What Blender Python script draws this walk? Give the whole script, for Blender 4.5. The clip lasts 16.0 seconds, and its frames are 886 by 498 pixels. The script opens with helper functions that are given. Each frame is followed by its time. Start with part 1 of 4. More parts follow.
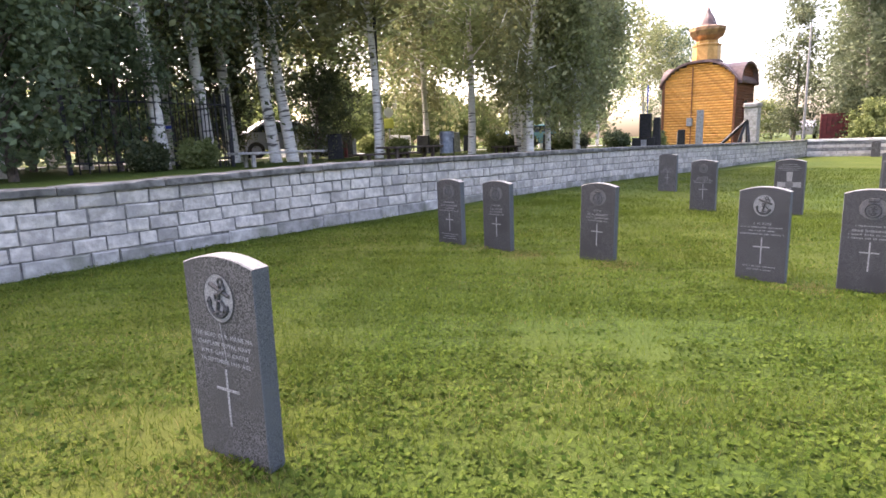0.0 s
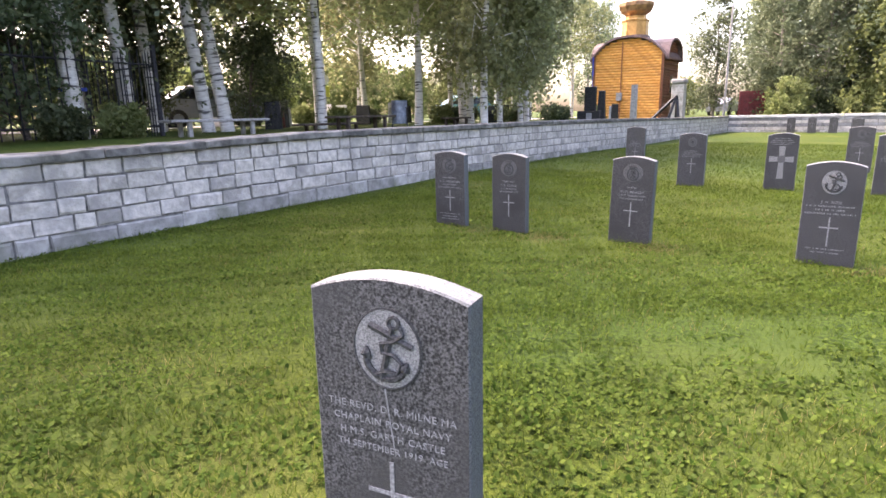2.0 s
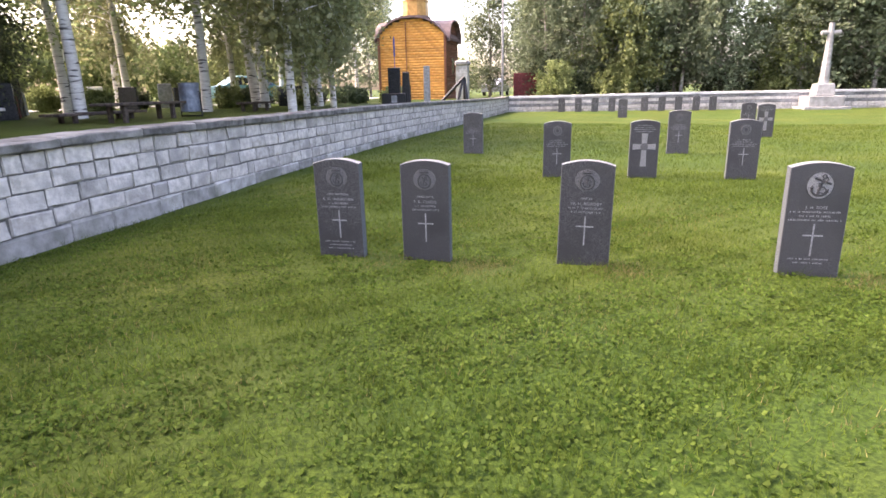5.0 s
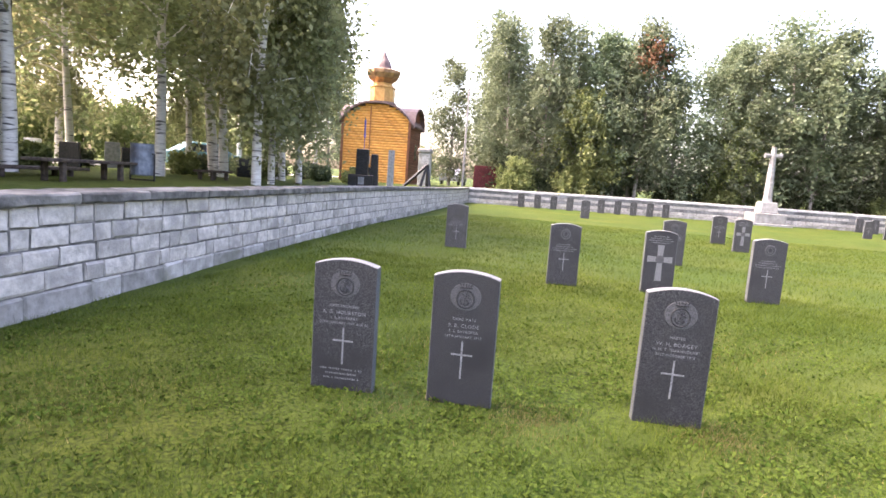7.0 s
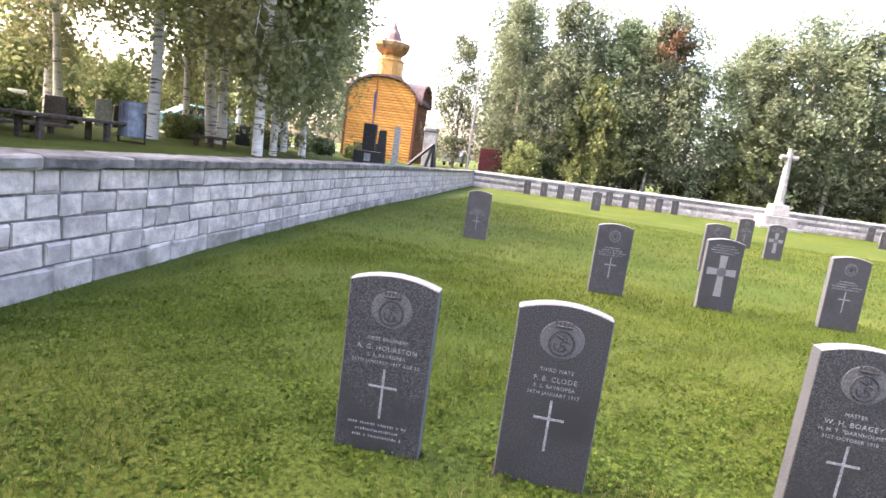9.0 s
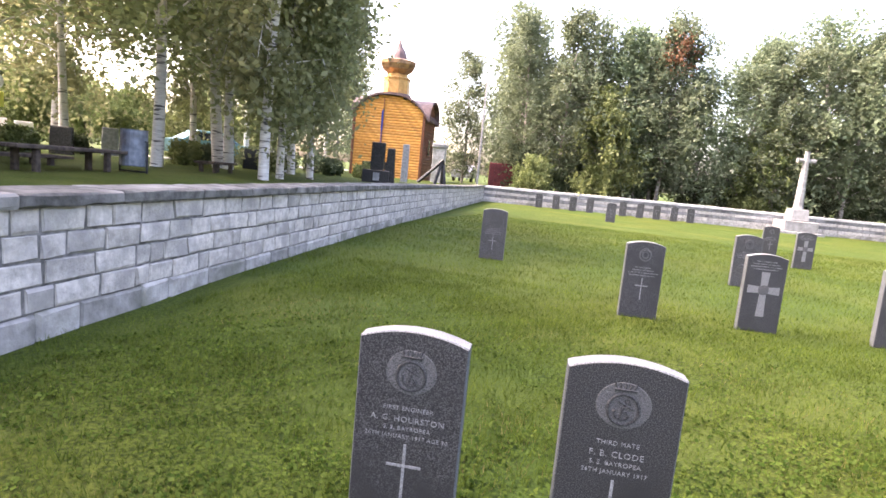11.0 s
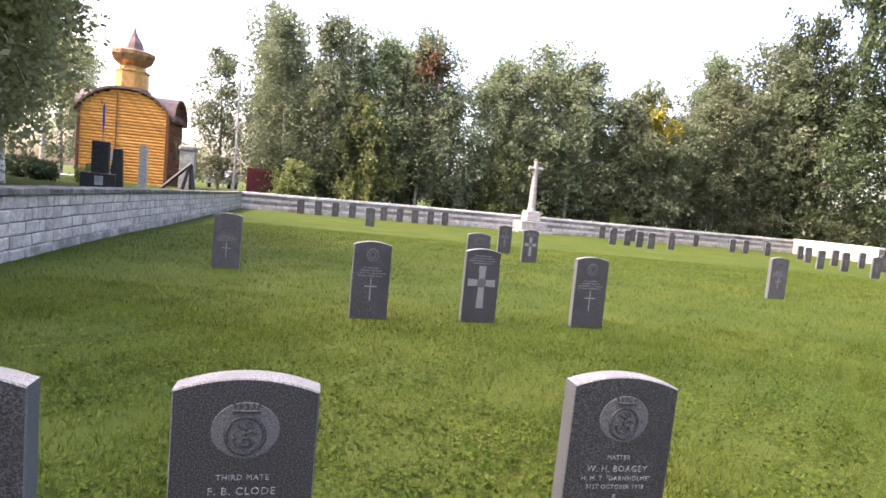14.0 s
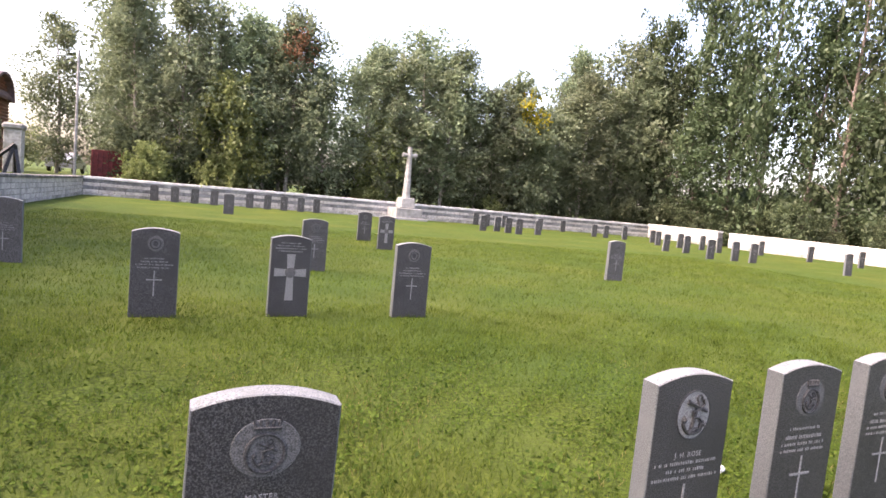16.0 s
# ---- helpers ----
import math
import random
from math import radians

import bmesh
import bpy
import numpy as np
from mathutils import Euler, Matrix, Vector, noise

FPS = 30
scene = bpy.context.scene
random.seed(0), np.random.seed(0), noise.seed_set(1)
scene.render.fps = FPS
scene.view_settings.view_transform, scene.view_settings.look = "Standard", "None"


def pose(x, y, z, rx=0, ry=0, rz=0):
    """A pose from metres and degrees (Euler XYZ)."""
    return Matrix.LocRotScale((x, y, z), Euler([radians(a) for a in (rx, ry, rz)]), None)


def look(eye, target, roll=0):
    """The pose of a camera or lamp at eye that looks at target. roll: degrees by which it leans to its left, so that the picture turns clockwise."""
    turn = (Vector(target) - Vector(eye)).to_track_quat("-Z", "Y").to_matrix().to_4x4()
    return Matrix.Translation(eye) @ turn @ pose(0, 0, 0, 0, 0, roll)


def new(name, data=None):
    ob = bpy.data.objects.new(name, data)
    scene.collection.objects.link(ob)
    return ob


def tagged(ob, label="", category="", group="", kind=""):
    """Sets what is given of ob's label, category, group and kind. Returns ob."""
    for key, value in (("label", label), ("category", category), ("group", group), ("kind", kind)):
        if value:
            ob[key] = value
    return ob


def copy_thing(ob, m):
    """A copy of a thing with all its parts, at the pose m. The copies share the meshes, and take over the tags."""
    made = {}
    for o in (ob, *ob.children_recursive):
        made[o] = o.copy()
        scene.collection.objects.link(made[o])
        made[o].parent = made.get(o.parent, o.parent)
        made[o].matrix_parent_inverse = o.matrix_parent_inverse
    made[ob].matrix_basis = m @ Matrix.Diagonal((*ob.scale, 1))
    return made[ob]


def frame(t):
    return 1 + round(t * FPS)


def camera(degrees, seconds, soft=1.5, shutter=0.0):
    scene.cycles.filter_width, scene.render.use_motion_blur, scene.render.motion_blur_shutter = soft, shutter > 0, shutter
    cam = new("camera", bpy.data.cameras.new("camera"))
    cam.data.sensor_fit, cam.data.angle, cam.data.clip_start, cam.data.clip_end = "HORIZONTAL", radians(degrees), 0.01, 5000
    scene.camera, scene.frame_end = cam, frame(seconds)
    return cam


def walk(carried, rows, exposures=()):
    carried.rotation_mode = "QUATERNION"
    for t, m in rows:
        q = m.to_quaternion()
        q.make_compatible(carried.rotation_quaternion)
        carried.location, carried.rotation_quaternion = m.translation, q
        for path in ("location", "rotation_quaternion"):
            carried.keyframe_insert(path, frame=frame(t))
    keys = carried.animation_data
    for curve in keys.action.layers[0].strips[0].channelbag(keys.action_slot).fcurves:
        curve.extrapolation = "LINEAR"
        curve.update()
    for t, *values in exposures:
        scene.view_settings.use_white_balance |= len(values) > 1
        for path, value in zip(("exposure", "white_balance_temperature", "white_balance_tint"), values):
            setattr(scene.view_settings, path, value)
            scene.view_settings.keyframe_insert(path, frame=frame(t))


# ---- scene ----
cam = camera(74.4, 16.0, soft=1.6)
EXPOSURE, KELVIN, TINT = 3.06, 7220, 26
PATH = [
    (0, (0.071, 1.292, 1.22), (-1.483, 2.498, 0.862), -1.8),
    (0.5, (-0.231, 1.236, 1.219), (-1.619, 2.638, 0.891), -2.8),
    (1, (-0.524, 1.152, 1.233), (-2.037, 2.41, 0.874), -3.4),
    (1.5, (-0.849, 1.151, 1.191), (-2.263, 2.506, 0.785), -2.1),
    (2, (-1.134, 1.153, 1.183), (-2.495, 2.547, 0.73), -1.0),
    (2.5, (-1.454, 1.157, 1.195), (-2.504, 2.807, 0.781), -1.0),
    (3, (-1.752, 1.247, 1.175), (-2.691, 2.97, 0.79), -3.4),
    (3.2, (-1.876, 1.296, 1.178), (-2.679, 3.067, 0.71), -1.7),
    (5.3, (-3.049, 1.884, 1.306), (-3.773, 3.67, 0.774), -0.8),
    (5.5, (-3.146, 1.955, 1.302), (-3.801, 3.802, 0.903), -1.7),
    (6, (-3.466, 2.134, 1.333), (-4.207, 3.958, 0.982), 0.3),
    (6.5, (-3.652, 2.418, 1.311), (-4.241, 4.315, 1.078), 2.6),
    (7, (-3.904, 2.622, 1.31), (-4.491, 4.518, 1.064), 4.1),
    (7.5, (-4.176, 2.743, 1.345), (-4.783, 4.637, 1.129), 3.9),
    (8, (-4.325, 2.998, 1.318), (-5.101, 4.806, 0.962), 4.1),
    (8.5, (-4.422, 3.215, 1.302), (-5.099, 5.036, 0.829), 7.4),
    (9, (-4.591, 3.447, 1.302), (-5.147, 5.343, 0.993), 7.7),
    (9.5, (-4.711, 3.574, 1.327), (-5.232, 5.495, 1.132), 7.6),
    (9.7, (-4.728, 3.623, 1.334), (-5.344, 5.508, 1.071), 5.1),
    (11.8, (-4.795, 3.89, 1.344), (-5.344, 5.796, 1.083), 7.2),
    (12, (-4.797, 3.884, 1.354), (-5.27, 5.819, 1.175), 8.8),
    (12.5, (-4.786, 3.902, 1.339), (-5.054, 5.877, 1.179), 8.1),
    (13, (-4.677, 3.982, 1.333), (-4.849, 5.965, 1.137), 5.8),
    (13.5, (-4.513, 4.096, 1.328), (-4.699, 6.083, 1.197), 4.9),
    (14, (-4.36, 4.228, 1.307), (-4.209, 6.216, 1.142), 5.4),
    (14.5, (-4.211, 4.401, 1.298), (-3.77, 6.341, 1.098), 5.9),
    (15, (-4.004, 4.491, 1.302), (-3.575, 6.435, 1.112), 4.3),
    (15.5, (-3.773, 4.498, 1.316), (-3.492, 6.471, 1.155), 5.2),
    (16, (-3.556, 4.557, 1.324), (-3.024, 6.477, 1.154), 5.5),
]
walk(cam, [(t, look(eye, target, roll)) for t, eye, target, roll in PATH], [(t, EXPOSURE + e, KELVIN, TINT) for t, e in ((0.0, 0.03), (2.5, 0.14), (5.5, 0.12), (7.5, 0.3), (9.5, 0.42), (12.0, 0.14), (14.0, -0.2), (16.0, -0.26))])

# ---- light ----
world = bpy.data.worlds.new("world")
scene.world = world
world.use_nodes = True
wn = world.node_tree.nodes
sky = wn.new("ShaderNodeTexSky")
sky.sky_type, sky.sun_disc = "NISHITA", False
sky.sun_elevation, sky.sun_rotation = radians(51), radians(-97)
sky.air_density, sky.dust_density, sky.ozone_density = 1.0, 5.0, 1.0
world.node_tree.links.new(sky.outputs[0], wn["Background"].inputs[0])
wn["Background"].inputs[1].default_value = 0.15
sun = new("sun", bpy.data.lights.new("sun", "SUN"))
sun.data.energy, sun.data.angle, sun.data.color = 0.85, radians(14), (1.0, 0.97, 0.925)
sun.matrix_world = look((-9.7, -1.2, 12.1), (0, 0, 0))


# ---- materials ----
def mat(name, c1, c2, scale=8.0, rough=0.8, bump=0.0, bscale=60.0, c3=None, s3=1.5, metal=0.0, vary=0.0, mid=(0.35, 0.65), spec=0.3, tall=1.0, mid3=(0.48, 0.68)):
    """Two-tone procedural surface: fine mix of c1 and c2, large stains of c3, bump, and a change from piece to piece."""
    m = bpy.data.materials.new(name)
    m.use_nodes = True
    n, l = m.node_tree.nodes, m.node_tree.links
    b = n["Principled BSDF"]
    b.inputs["Roughness"].default_value, b.inputs["Metallic"].default_value = rough, metal
    b.inputs["Specular IOR Level"].default_value = spec
    co = n.new("ShaderNodeTexCoord")
    where = n.new("ShaderNodeVectorMath")
    l.new(co.outputs["Object"], where.inputs[0])
    l.new(n.new("ShaderNodeObjectInfo").outputs["Location"], where.inputs[1])
    if tall != 1.0:
        flat = n.new("ShaderNodeVectorMath")
        flat.operation = "MULTIPLY"
        flat.inputs[1].default_value = (1, 1, tall)
        l.new(where.outputs[0], flat.inputs[0])
        where = flat
    t = n.new("ShaderNodeTexNoise")
    t.inputs["Scale"].default_value, t.inputs["Detail"].default_value = scale, 6
    l.new(where.outputs[0], t.inputs["Vector"])
    r = n.new("ShaderNodeValToRGB")
    r.color_ramp.elements[0].position, r.color_ramp.elements[1].position = mid
    r.color_ramp.elements[0].color, r.color_ramp.elements[1].color = (*c1, 1), (*c2, 1)
    l.new(t.outputs["Fac"], r.inputs[0])
    out = r.outputs[0]
    if c3:
        t2 = n.new("ShaderNodeTexNoise")
        t2.inputs["Scale"].default_value, t2.inputs["Detail"].default_value = s3, 4
        l.new(where.outputs[0], t2.inputs["Vector"])
        r2 = n.new("ShaderNodeValToRGB")
        r2.color_ramp.elements[0].position, r2.color_ramp.elements[1].position = mid3
        l.new(t2.outputs["Fac"], r2.inputs[0])
        mx = n.new("ShaderNodeMix")
        mx.data_type = "RGBA"
        l.new(r2.outputs[0], mx.inputs[0])
        l.new(out, mx.inputs[6])
        mx.inputs[7].default_value = (*c3, 1)
        out = mx.outputs[2]
    if vary:
        oi = n.new("ShaderNodeObjectInfo")
        ge = n.new("ShaderNodeNewGeometry")
        ad = n.new("ShaderNodeMath")
        l.new(oi.outputs["Random"], ad.inputs[0])
        l.new(ge.outputs["Random Per Island"], ad.inputs[1])
        fr = n.new("ShaderNodeMath")
        fr.operation = "FRACT"
        l.new(ad.outputs[0], fr.inputs[0])
        mr = n.new("ShaderNodeMapRange")
        mr.inputs[3].default_value, mr.inputs[4].default_value = 1 - vary, 1 + vary
        l.new(fr.outputs[0], mr.inputs[0])
        hs = n.new("ShaderNodeHueSaturation")
        l.new(mr.outputs[0], hs.inputs["Value"])
        l.new(out, hs.inputs["Color"])
        out = hs.outputs[0]
    l.new(out, b.inputs["Base Color"])
    if bump:
        t3 = n.new("ShaderNodeTexNoise")
        t3.inputs["Scale"].default_value, t3.inputs["Detail"].default_value = bscale, 5
        l.new(where.outputs[0], t3.inputs["Vector"])
        bp = n.new("ShaderNodeBump")
        bp.inputs["Strength"].default_value, bp.inputs["Distance"].default_value = bump, 0.01
        l.new(t3.outputs["Fac"], bp.inputs["Height"])
        l.new(bp.outputs[0], b.inputs["Normal"])
    return m


def leaf_mat(name, c1, c2, glow=0.35, vary=0.25, hue=0.03, clump=0.7, depth=0.3, gloss=0.02):
    """Leaves: diffuse and see-through light, colour changing from leaf to leaf and tree to tree."""
    m = bpy.data.materials.new(name)
    m.use_nodes = True
    n, l = m.node_tree.nodes, m.node_tree.links
    n.remove(n["Principled BSDF"])
    oi, ge = n.new("ShaderNodeObjectInfo"), n.new("ShaderNodeNewGeometry")
    r = n.new("ShaderNodeMix")
    r.data_type = "RGBA"
    r.inputs[6].default_value, r.inputs[7].default_value = (*c1, 1), (*c2, 1)
    l.new(ge.outputs["Random Per Island"], r.inputs[0])
    hs = n.new("ShaderNodeHueSaturation")
    mv, mh = n.new("ShaderNodeMapRange"), n.new("ShaderNodeMapRange")
    mv.inputs[3].default_value, mv.inputs[4].default_value = 1 - vary, 1 + vary
    mh.inputs[3].default_value, mh.inputs[4].default_value = 0.5 - hue, 0.5 + hue
    l.new(oi.outputs["Random"], mv.inputs[0])
    l.new(oi.outputs["Random"], mh.inputs[0])
    l.new(mv.outputs[0], hs.inputs["Value"])
    l.new(mh.outputs[0], hs.inputs["Hue"])
    tx, co = n.new("ShaderNodeTexNoise"), n.new("ShaderNodeTexCoord")
    tx.inputs["Scale"].default_value, tx.inputs["Detail"].default_value = clump, 2
    l.new(co.outputs["Object"], tx.inputs["Vector"])
    mc = n.new("ShaderNodeMapRange")
    mc.inputs[1].default_value, mc.inputs[2].default_value = 0.3, 0.7
    mc.inputs[3].default_value, mc.inputs[4].default_value = 1 - depth, 1 + depth
    l.new(tx.outputs["Fac"], mc.inputs[0])
    tint = n.new("ShaderNodeHueSaturation")
    l.new(mc.outputs[0], tint.inputs["Value"])
    l.new(r.outputs[2], tint.inputs["Color"])
    l.new(tint.outputs[0], hs.inputs["Color"])
    d, tr, mx = n.new("ShaderNodeBsdfDiffuse"), n.new("ShaderNodeBsdfTranslucent"), n.new("ShaderNodeMixShader")
    gl, mg = n.new("ShaderNodeBsdfGlossy"), n.new("ShaderNodeMixShader")
    gl.inputs["Roughness"].default_value = 0.45
    gl.inputs["Color"].default_value = (0.6, 0.65, 0.6, 1)
    l.new(hs.outputs[0], d.inputs[0])
    l.new(hs.outputs[0], tr.inputs[0])
    mx.inputs[0].default_value = glow
    l.new(d.outputs[0], mx.inputs[1])
    l.new(tr.outputs[0], mx.inputs[2])
    mg.inputs[0].default_value = gloss
    l.new(mx.outputs[0], mg.inputs[1])
    l.new(gl.outputs[0], mg.inputs[2])
    l.new(mg.outputs[0], n["Material Output"].inputs[0])
    return m


def lawn_mat():
    """Mown grass: fine blades, clover patches, yellow worn patches."""
    # ground kept darker than the blades, painting in the shade of the gaps
    m = mat("lawn", (0.016, 0.03, 0.005), (0.06, 0.086, 0.015), 40, 0.9, 1.0, 130, (0.05, 0.072, 0.016), 0.9, spec=0.1)
    n, l = m.node_tree.nodes, m.node_tree.links
    b = n["Principled BSDF"]
    old = b.inputs["Base Color"].links[0].from_socket
    co = n.new("ShaderNodeTexCoord")
    t = n.new("ShaderNodeTexNoise")
    t.inputs["Scale"].default_value, t.inputs["Detail"].default_value = 0.35, 5
    l.new(co.outputs["Object"], t.inputs["Vector"])
    r = n.new("ShaderNodeValToRGB")
    r.color_ramp.elements[0].position, r.color_ramp.elements[1].position = 0.42, 0.66
    r.color_ramp.elements[0].color, r.color_ramp.elements[1].color = (0.85, 0.95, 0.8, 1), (1.35, 1.12, 1.0, 1)
    l.new(t.outputs["Fac"], r.inputs[0])
    mx = n.new("ShaderNodeMix")
    mx.data_type, mx.blend_type = "RGBA", "MULTIPLY"
    mx.inputs[0].default_value = 1
    l.new(old, mx.inputs[6])
    l.new(r.outputs[0], mx.inputs[7])
    l.new(mx.outputs[2], b.inputs["Base Color"])
    return m


LAWN = lawn_mat()
BLADE = leaf_mat("grass_blade", (0.032, 0.06, 0.008), (0.116, 0.152, 0.025), 0.45, 0.0, 0.0, 1.6, 0.28, 0.004)
CLOVER = leaf_mat("clover", (0.028, 0.056, 0.008), (0.094, 0.13, 0.025), 0.4, 0.0, 0.0, 2.2, 0.25, 0.004)
STRAW = leaf_mat("straw", (0.15, 0.125, 0.05), (0.24, 0.19, 0.08), 0.3, 0.0, 0.0)
BRICK = mat("pale_stone", (0.36, 0.337, 0.308), (0.545, 0.51, 0.465), 14, 0.9, 0.9, 34, (0.29, 0.276, 0.258), 3.0, vary=0.14)
MORTAR = mat("mortar", (0.1, 0.096, 0.092), (0.22, 0.213, 0.205), 20, 0.95, 0.5, 60)
CAPSTONE = mat("capstone", (0.065, 0.064, 0.058), (0.155, 0.15, 0.138), 9, 0.9, 1.0, 26, (0.24, 0.232, 0.214), 2.4, vary=0.2)
PALECAP = mat("pale_capstone", (0.5, 0.49, 0.47), (0.66, 0.65, 0.63), 6, 0.85, 0.4, 30, (0.4, 0.4, 0.38), 0.9, vary=0.1)
# dark bands of the far wall: shadow of recessed courses painted as stone colour
BRICK_SHADED = mat("shaded_stone", (0.10, 0.10, 0.10), (0.2, 0.2, 0.2), 9, 0.9, 0.5, 35, (0.3, 0.3, 0.3), 1.0, vary=0.2)
PLINTH = mat("plinth", (0.24, 0.232, 0.215), (0.4, 0.385, 0.36), 9, 0.95, 0.9, 30, (0.17, 0.17, 0.14), 2.5, vary=0.2)
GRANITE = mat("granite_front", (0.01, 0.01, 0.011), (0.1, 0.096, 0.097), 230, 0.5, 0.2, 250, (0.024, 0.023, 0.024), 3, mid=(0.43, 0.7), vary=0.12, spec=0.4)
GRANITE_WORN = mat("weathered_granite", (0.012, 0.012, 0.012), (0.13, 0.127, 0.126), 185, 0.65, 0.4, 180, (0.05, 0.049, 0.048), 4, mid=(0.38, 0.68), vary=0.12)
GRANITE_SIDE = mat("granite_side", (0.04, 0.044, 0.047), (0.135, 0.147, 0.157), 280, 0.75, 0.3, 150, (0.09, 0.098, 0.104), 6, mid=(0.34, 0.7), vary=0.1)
# top arc paler than the sides: weathering plus sky light put into the colour
GRANITE_TOP_SKYLIT = mat("skylit_granite_top", (0.085, 0.089, 0.09), (0.225, 0.234, 0.237), 200, 0.8, 0.4, 120, (0.135, 0.141, 0.143), 9, mid=(0.36, 0.62), vary=0.08)
BADGE = mat("carved_granite", (0.1, 0.1, 0.1), (0.26, 0.257, 0.25), 280, 0.8, 0.3, 200)
WREATH = mat("carved_wreath", (0.045, 0.045, 0.045), (0.13, 0.128, 0.126), 230, 0.8, 0.4, 120)
LETTER = mat("cut_letter", (0.13, 0.13, 0.13), (0.28, 0.28, 0.28), 120, 0.9)
RELIEF = mat("relief_granite", (0.016, 0.016, 0.017), (0.065, 0.065, 0.066), 180, 0.7, 0.2, 200)
BARK = mat("birch_bark", (0.5, 0.47, 0.43), (0.68, 0.66, 0.62), 6, 0.85, 0.4, 40, (0.08, 0.075, 0.07), 3.0, tall=5.0, mid3=(0.57, 0.64))
BARK_DARK = mat("dark_bark", (0.06, 0.05, 0.04), (0.15, 0.12, 0.1), 12, 0.9, 0.6, 40)
BARK_GREY = mat("grey_bark", (0.2, 0.18, 0.15), (0.4, 0.37, 0.33), 8, 0.9, 0.5, 40, (0.1, 0.08, 0.06), 2)
LEAF_BIRCH = leaf_mat("birch_leaf", (0.165, 0.19, 0.09), (0.31, 0.335, 0.16), 0.58, 0.25, 0.03, 0.6, 0.25)
LEAF_WOOD = leaf_mat("wood_leaf", (0.122, 0.152, 0.088), (0.174, 0.206, 0.12), 0.5, 0.35, 0.03, 0.5, 0.25)
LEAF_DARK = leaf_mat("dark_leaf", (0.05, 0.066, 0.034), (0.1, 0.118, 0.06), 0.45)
# darker birch leaf: the shade of backlit crowns is put into the colour
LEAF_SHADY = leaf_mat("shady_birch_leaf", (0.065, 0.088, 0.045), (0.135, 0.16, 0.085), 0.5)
LEAF_DEEP = leaf_mat("deep_green_leaf", (0.042, 0.062, 0.03), (0.066, 0.09, 0.042), 0.4, 0.35, 0.03, 0.45, 0.4)
LEAF_YELLOW = leaf_mat("yellow_leaf", (0.16, 0.17, 0.02), (0.4, 0.32, 0.04), 0.35, 0.1, 0.0)
LEAF_LIME = leaf_mat("lime_leaf", (0.125, 0.155, 0.055), (0.21, 0.245, 0.095), 0.5, 0.15, 0.01)
LEAF_RUST = leaf_mat("rust_leaf", (0.16, 0.08, 0.04), (0.28, 0.15, 0.09), 0.3, 0.1, 0.0)
LOG = mat("varnished_log", (0.52, 0.235, 0.05), (0.7, 0.36, 0.09), 5, 0.45, 0.1, 30, (0.36, 0.15, 0.035), 1.0, vary=0.12)
# brown of posts and trim; on the side logs it paints in their shade
LOG_BROWN_SHADED = mat("brown_shaded_log", (0.13, 0.05, 0.03), (0.22, 0.09, 0.05), 6, 0.5, 0.15, 30, vary=0.15)
ROOF = mat("brown_roof", (0.10, 0.065, 0.06), (0.18, 0.12, 0.11), 4, 0.6, 0.2, 20)
GOLD = mat("gilded_wood", (0.42, 0.22, 0.07), (0.62, 0.36, 0.13), 4, 0.35, 0.05, 20, metal=0.35)
COPPER = mat("copper_dome", (0.2, 0.11, 0.06), (0.36, 0.21, 0.1), 4, 0.35, 0.05, 20, metal=0.4)
CROSSSTONE = mat("white_stone", (0.23, 0.225, 0.215), (0.33, 0.324, 0.31), 5, 0.85, 0.3, 30, (0.18, 0.176, 0.166), 1.6)
BLACKSTONE = mat("black_granite", (0.015, 0.016, 0.018), (0.04, 0.04, 0.045), 30, 0.25, spec=0.5)
GREYSTONE = mat("grey_slab", (0.2, 0.21, 0.22), (0.33, 0.34, 0.35), 12, 0.7, 0.3, 40)
IRON = mat("dark_iron", (0.015, 0.016, 0.02), (0.04, 0.04, 0.045), 20, 0.55, metal=0.4)
WOOD = mat("dark_wood", (0.03, 0.022, 0.018), (0.085, 0.065, 0.05), 14, 0.8, 0.4, 40)
GREYWOOD = mat("grey_wood", (0.2, 0.19, 0.18), (0.34, 0.33, 0.31), 14, 0.85, 0.4, 40)
BINMETAL = mat("bin_metal", (0.11, 0.13, 0.16), (0.2, 0.23, 0.27), 10, 0.5, 0.1, 30, (0.09, 0.09, 0.1), 3, metal=0.3)
REDMETAL = mat("red_metal", (0.07, 0.012, 0.012), (0.13, 0.022, 0.022), 6, 0.6)
CARWHITE = mat("car_paint_silver", (0.2, 0.215, 0.25), (0.26, 0.275, 0.31), 2, 0.3, metal=0.2)
CARGREEN = mat("car_paint_teal", (0.10, 0.24, 0.27), (0.14, 0.3, 0.33), 2, 0.3, metal=0.2)
CARGLASS = mat("car_glass", (0.01, 0.012, 0.015), (0.02, 0.022, 0.025), 2, 0.08, spec=0.6)
RUBBER = mat("rubber", (0.012, 0.012, 0.012), (0.025, 0.025, 0.025), 20, 0.8)
GRAVEL = mat("gravel", (0.28, 0.27, 0.25), (0.42, 0.41, 0.38), 25, 0.95, 0.6, 80, (0.22, 0.2, 0.17), 0.6)
BLUE = mat("blue_paint", (0.03, 0.06, 0.32), (0.06, 0.1, 0.5), 6, 0.6)
PAPER = mat("white_paper", (0.7, 0.7, 0.7), (0.8, 0.8, 0.8), 20, 0.7)
SIGNYELLOW = mat("yellow_sign", (0.6, 0.6, 0.1), (0.75, 0.75, 0.2), 4, 0.6)


# ---- mesh helpers ----
def mesh_of(name, verts, faces, *mats):
    me = bpy.data.meshes.new(name)
    me.from_pydata([tuple(v) for v in verts], [], [tuple(f) for f in faces])
    for m in mats:
        me.materials.append(m)
    return me


